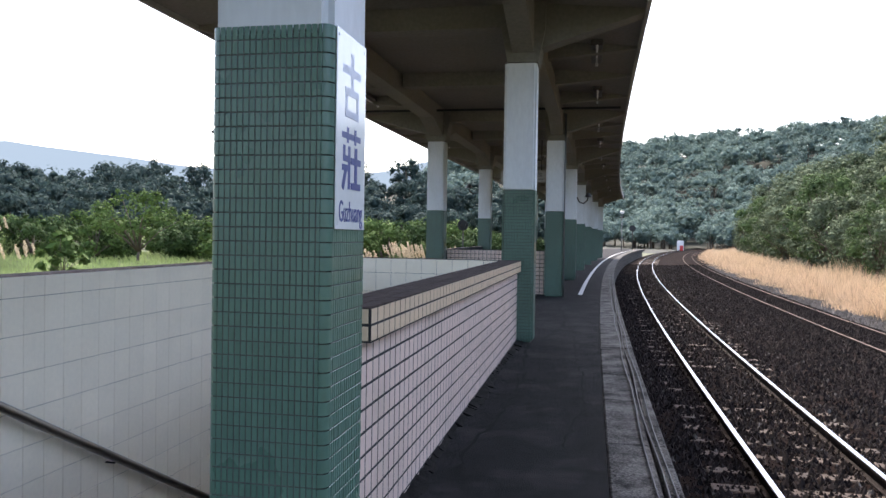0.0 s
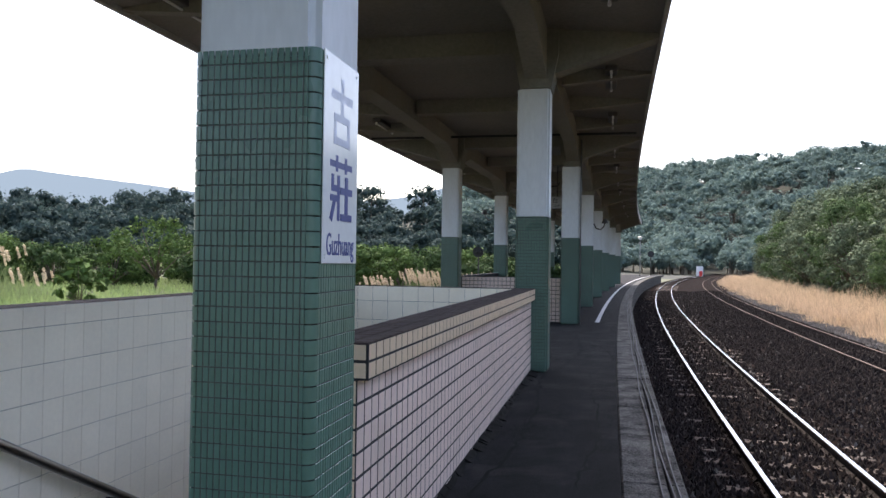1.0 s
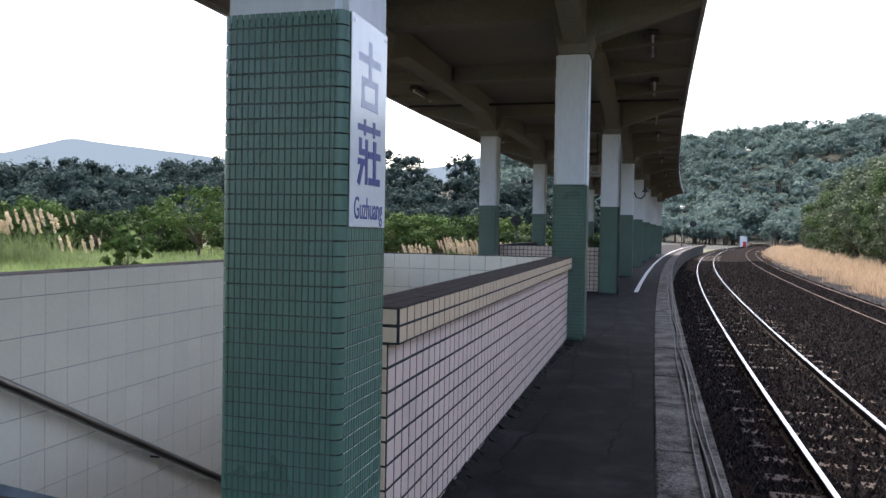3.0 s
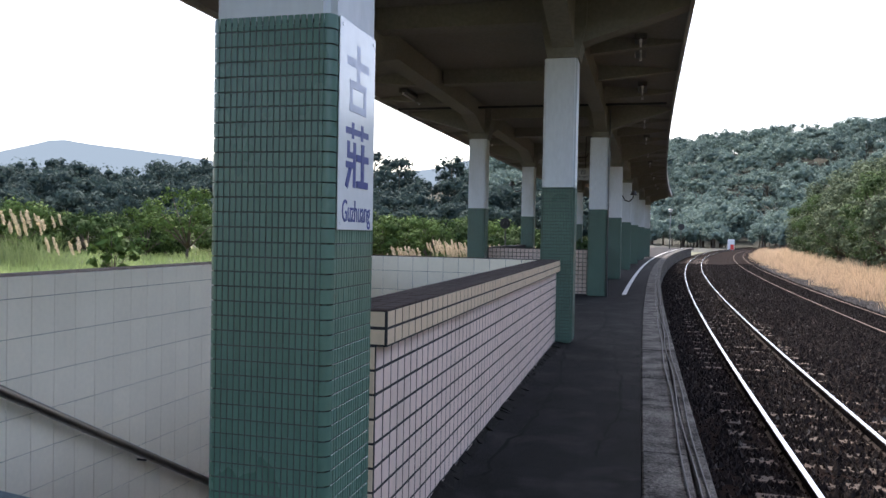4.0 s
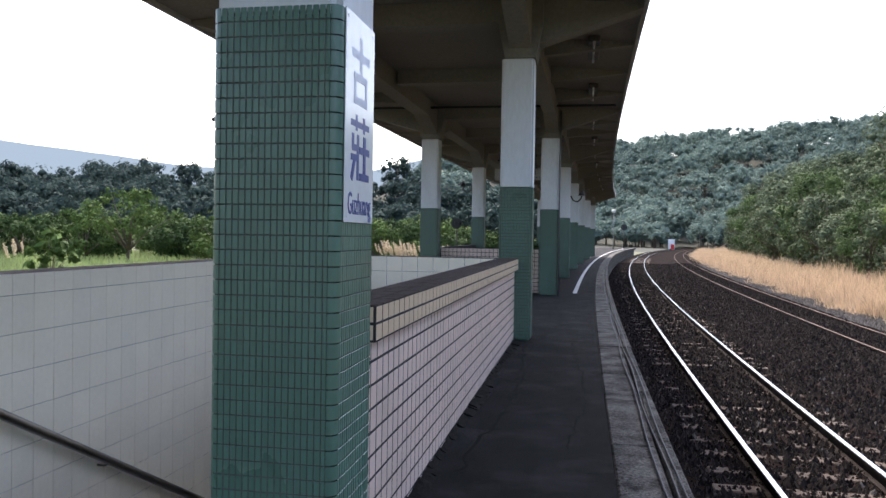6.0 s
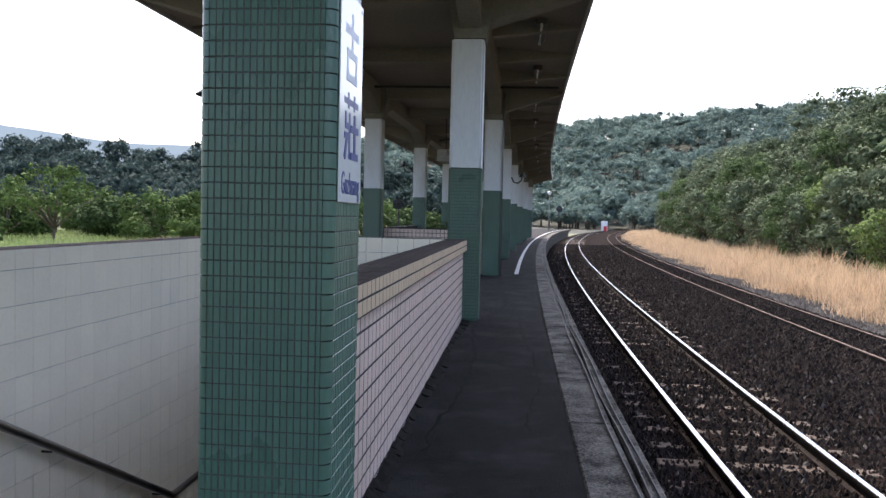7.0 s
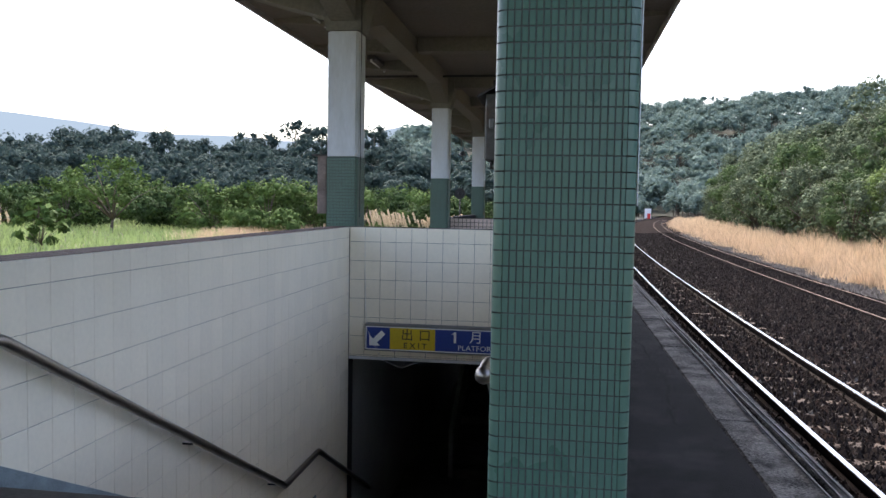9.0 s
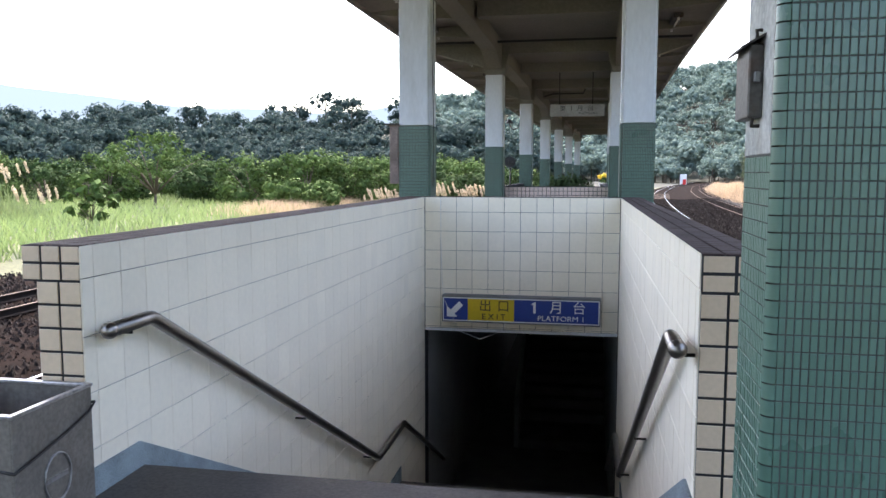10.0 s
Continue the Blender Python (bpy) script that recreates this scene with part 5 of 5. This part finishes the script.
tagged(part("cable", bm, M["black"]), "loose black cable hanging by the column", "cable")

# ---- metal bin at the head of the stairs ----
binm = thing("metal_bin", "open grey sheet-metal bin tied with wire", "bin", BIN_AT)
binm.rotation_euler = (0, 0, radians(BIN_TURN))
bw, bd, bh, bt = BIN_SIZE
for nm, q in (("front_side", (0, bw, 0, bt)), ("back_side", (0, bw, bd - bt, bd)), ("end_side", (0, bt, bt, bd - bt)), ("end_side", (bw - bt, bw, bt, bd - bt))):
    bm = bmesh.new()
    boxed(bm, q[0], q[1], q[2], q[3], 0.005, bh, 0.002)
    part(nm, bm, M["bin_steel"], binm)
bm = bmesh.new()
box(bm, bt, bw - bt, bt, bd - bt, 0.005, 0.02)
part("bottom", bm, M["bin_steel"], binm)
bm = bmesh.new()
for q in ((-0.006, bw + 0.006, -0.006, 0.02), (-0.006, bw + 0.006, bd - 0.02, bd + 0.006), (-0.006, 0.02, 0.02, bd - 0.02), (bw - 0.02, bw + 0.006, 0.02, bd - 0.02)):
    boxed(bm, q[0], q[1], q[2], q[3], bh - 0.002, bh + 0.012, 0.003)
part("rim", bm, M["rim"], binm)
bm = bmesh.new()
tube(bm, [(-0.008, 0.1, bh * 0.62), (-0.008, -0.008, bh * 0.60), (bw * 0.25, -0.010, bh * 0.65), (bw * 0.6, -0.010, bh * 0.72), (bw * 0.92, -0.010, bh * 0.80), (bw + 0.008, -0.008, bh * 0.86), (bw + 0.008, 0.12, bh * 0.84)], 0.006, 6)
part("wire", bm, M["dark_metal"], binm)
bm = bmesh.new()
ringp = [(bw * 0.5 + 0.075 * math.cos(a), 0.40 * bh + 0.095 * math.sin(a)) for a in (2 * math.pi * k / 28 for k in range(28))]
tube(bm, [(x, -0.003, z) for x, z in ringp + ringp[:1]], 0.005, 6, False)
box(bm, bw * 0.5 - 0.06, bw * 0.5 + 0.06, -0.002, 0.0, 0.38 * bh, 0.42 * bh)
part("emblem", bm, M["rim"], binm)

# ---- beyond the canopy ----


def lamp_post(x, y, h):
    l = thing("lamp_post", "slim grey lamp post with flat white lantern", "lamp", (x + B(y), y, 0 if y < 108 else GZ), group="lamp posts")
    bm = bmesh.new()
    tube(bm, [(0, 0, 0), (0, 0, h * 0.25), (0, 0, h)], [0.07, 0.05, 0.035], 10)
    part("pole", bm, M["galv"], l)
    bm = bmesh.new()
    bmesh.ops.create_cone(bm, cap_ends=True, segments=14, radius1=0.16, radius2=0.30, depth=0.32, matrix=Matrix.Translation((0, 0, h + 0.16)))
    part("lantern", bm, M["white"], l)
    bm = bmesh.new()
    bmesh.ops.create_cone(bm, cap_ends=True, segments=14, radius1=0.34, radius2=0.2, depth=0.1, matrix=Matrix.Translation((0, 0, h + 0.37)))
    part("lid", bm, M["galv"], l)
    bm = bmesh.new()
    bmesh.ops.create_cone(bm, cap_ends=True, segments=12, radius1=0.2, radius2=0.15, depth=0.1, matrix=Matrix.Translation((0, 0, 0.05)))
    part("base", bm, M["dark_metal"], l)


lamp_post(-1.6, 74, 4.6)
lamp_post(-1.0, 98, 4.5)


def signal(x, y, h, r=0.42):
    s = thing("railway_signal", "black railway signal head on a slim post", "signal", (x + B(y), y, 0.0 if y < 108 else GZ), group="railway signals")
    bm = bmesh.new()
    tube(bm, [(0, 0, 0), (0, 0, h)], 0.14 * r, 8)
    part("post", bm, M["dark_metal"], s)
    bm = bmesh.new()
    bmesh.ops.create_cone(bm, cap_ends=True, segments=18, radius1=r, radius2=r, depth=0.06, matrix=Matrix.Translation((0, -0.08, h + 0.1)) @ pose(0, 0, 0, 90, 0, 0))
    part("disc", bm, M["black"], s)
    for q in (-0.4 * r, 0.4 * r):
        bm = bmesh.new()
        bmesh.ops.create_cone(bm, cap_ends=True, segments=12, radius1=0.21 * r, radius2=0.21 * r, depth=0.16, matrix=Matrix.Translation((q, -0.16, h + 0.1)) @ pose(0, 0, 0, 90, 0, 0))
        part("lens_hood", bm, M["black"], s)


signal(-0.1, 104, 2.7)
signal(-3.55, 22.9, 1.62, 0.16)
mk = thing("track_marker", "white and red lineside marker post", "marker", (2.4 + B(178), 178, GZ))
bm = bmesh.new()
boxed(bm, -0.9, 0.5, 0, 0.4, 0, 2.4, 0.03)
part("cabinet", bm, M["white"], mk)
bm = bmesh.new()
boxed(bm, -0.35, 0.35, -0.2, -0.05, 0, 1.3, 0.03)
part("board", bm, M["red"], mk)

pot = thing("flower_pot", "white footed planter with yellow flowering plant", "planter", (-1.7 + B(64), 64, 0))
bm = bmesh.new()
prof = [(0.30, 0.0), (0.26, 0.1), (0.30, 0.2), (0.52, 0.55), (0.58, 0.62), (0.50, 0.62)]
rings = [[bm.verts.new((r * math.cos(2 * math.pi * k / 18), r * math.sin(2 * math.pi * k / 18), z)) for k in range(18)] for r, z in prof]
for a_, b_ in zip(rings, rings[1:]):
    for k in range(18):
        bm.faces.new((a_[k], a_[(k + 1) % 18], b_[(k + 1) % 18], b_[k]))
bm.faces.new(rings[0][::-1])
bm.faces.new(rings[-1])
part("pot", bm, M["white"], pot)
rgp = np.random.default_rng(77)
v, f, nn = leaf_quads(rgp, [(0, 0, 0.95), (0.25, 0, 0.85), (-0.25, 0.1, 0.9)], [(0.3, 0.3, 0.3)] * 3, 120, 0.09)
raw("foliage", v, f, M["leaf_bright"], pot, nn)
v, f, nn = leaf_quads(rgp, [(0, 0, 1.25), (0.35, 0, 1.1), (-0.35, 0.1, 1.15)], [(0.35, 0.3, 0.2)] * 3, 120, 0.09)
raw("flowers", v, f, M["flower"], pot, nn)
pb_ = thing("potted_shrub", "round green shrub on the second stairwell wall", "shrub", (-1.9 + B(25), 25, 0))
v, f, nn = leaf_quads(rgp, [(x, 0.2, 1.0 + 0.12 * math.cos(x * 4)) for x in (-0.5, -0.25, 0, 0.25, 0.5)], [(0.28, 0.28, 0.28)] * 5, 160, 0.07)
raw("foliage", v, f, M["leaf_mid"], pb_, nn)
bm = bmesh.new()
boxed(bm, -0.6, 0.6, 0, 0.4, 0, 0.8, 0.03)
part("trough", bm, M["kerb"], pb_)
hut = thing("relay_hut", "small white lineside cabinet in the field", "cabinet", (-10.6, 40.0, float(height(-10.6, 40.0))))
bm = bmesh.new()
boxed(bm, -0.5, 0.5, 0, 0.6, 0, 1.15, 0.02)
part("body", bm, M["white"], hut)
bm = bmesh.new()
boxed(bm, -0.56, 0.56, -0.06, 0.66, 1.15, 1.22, 0.02)
part("roof", bm, M["galv"], hut)

# ---- tiles, laid last ----
lay_tiles()
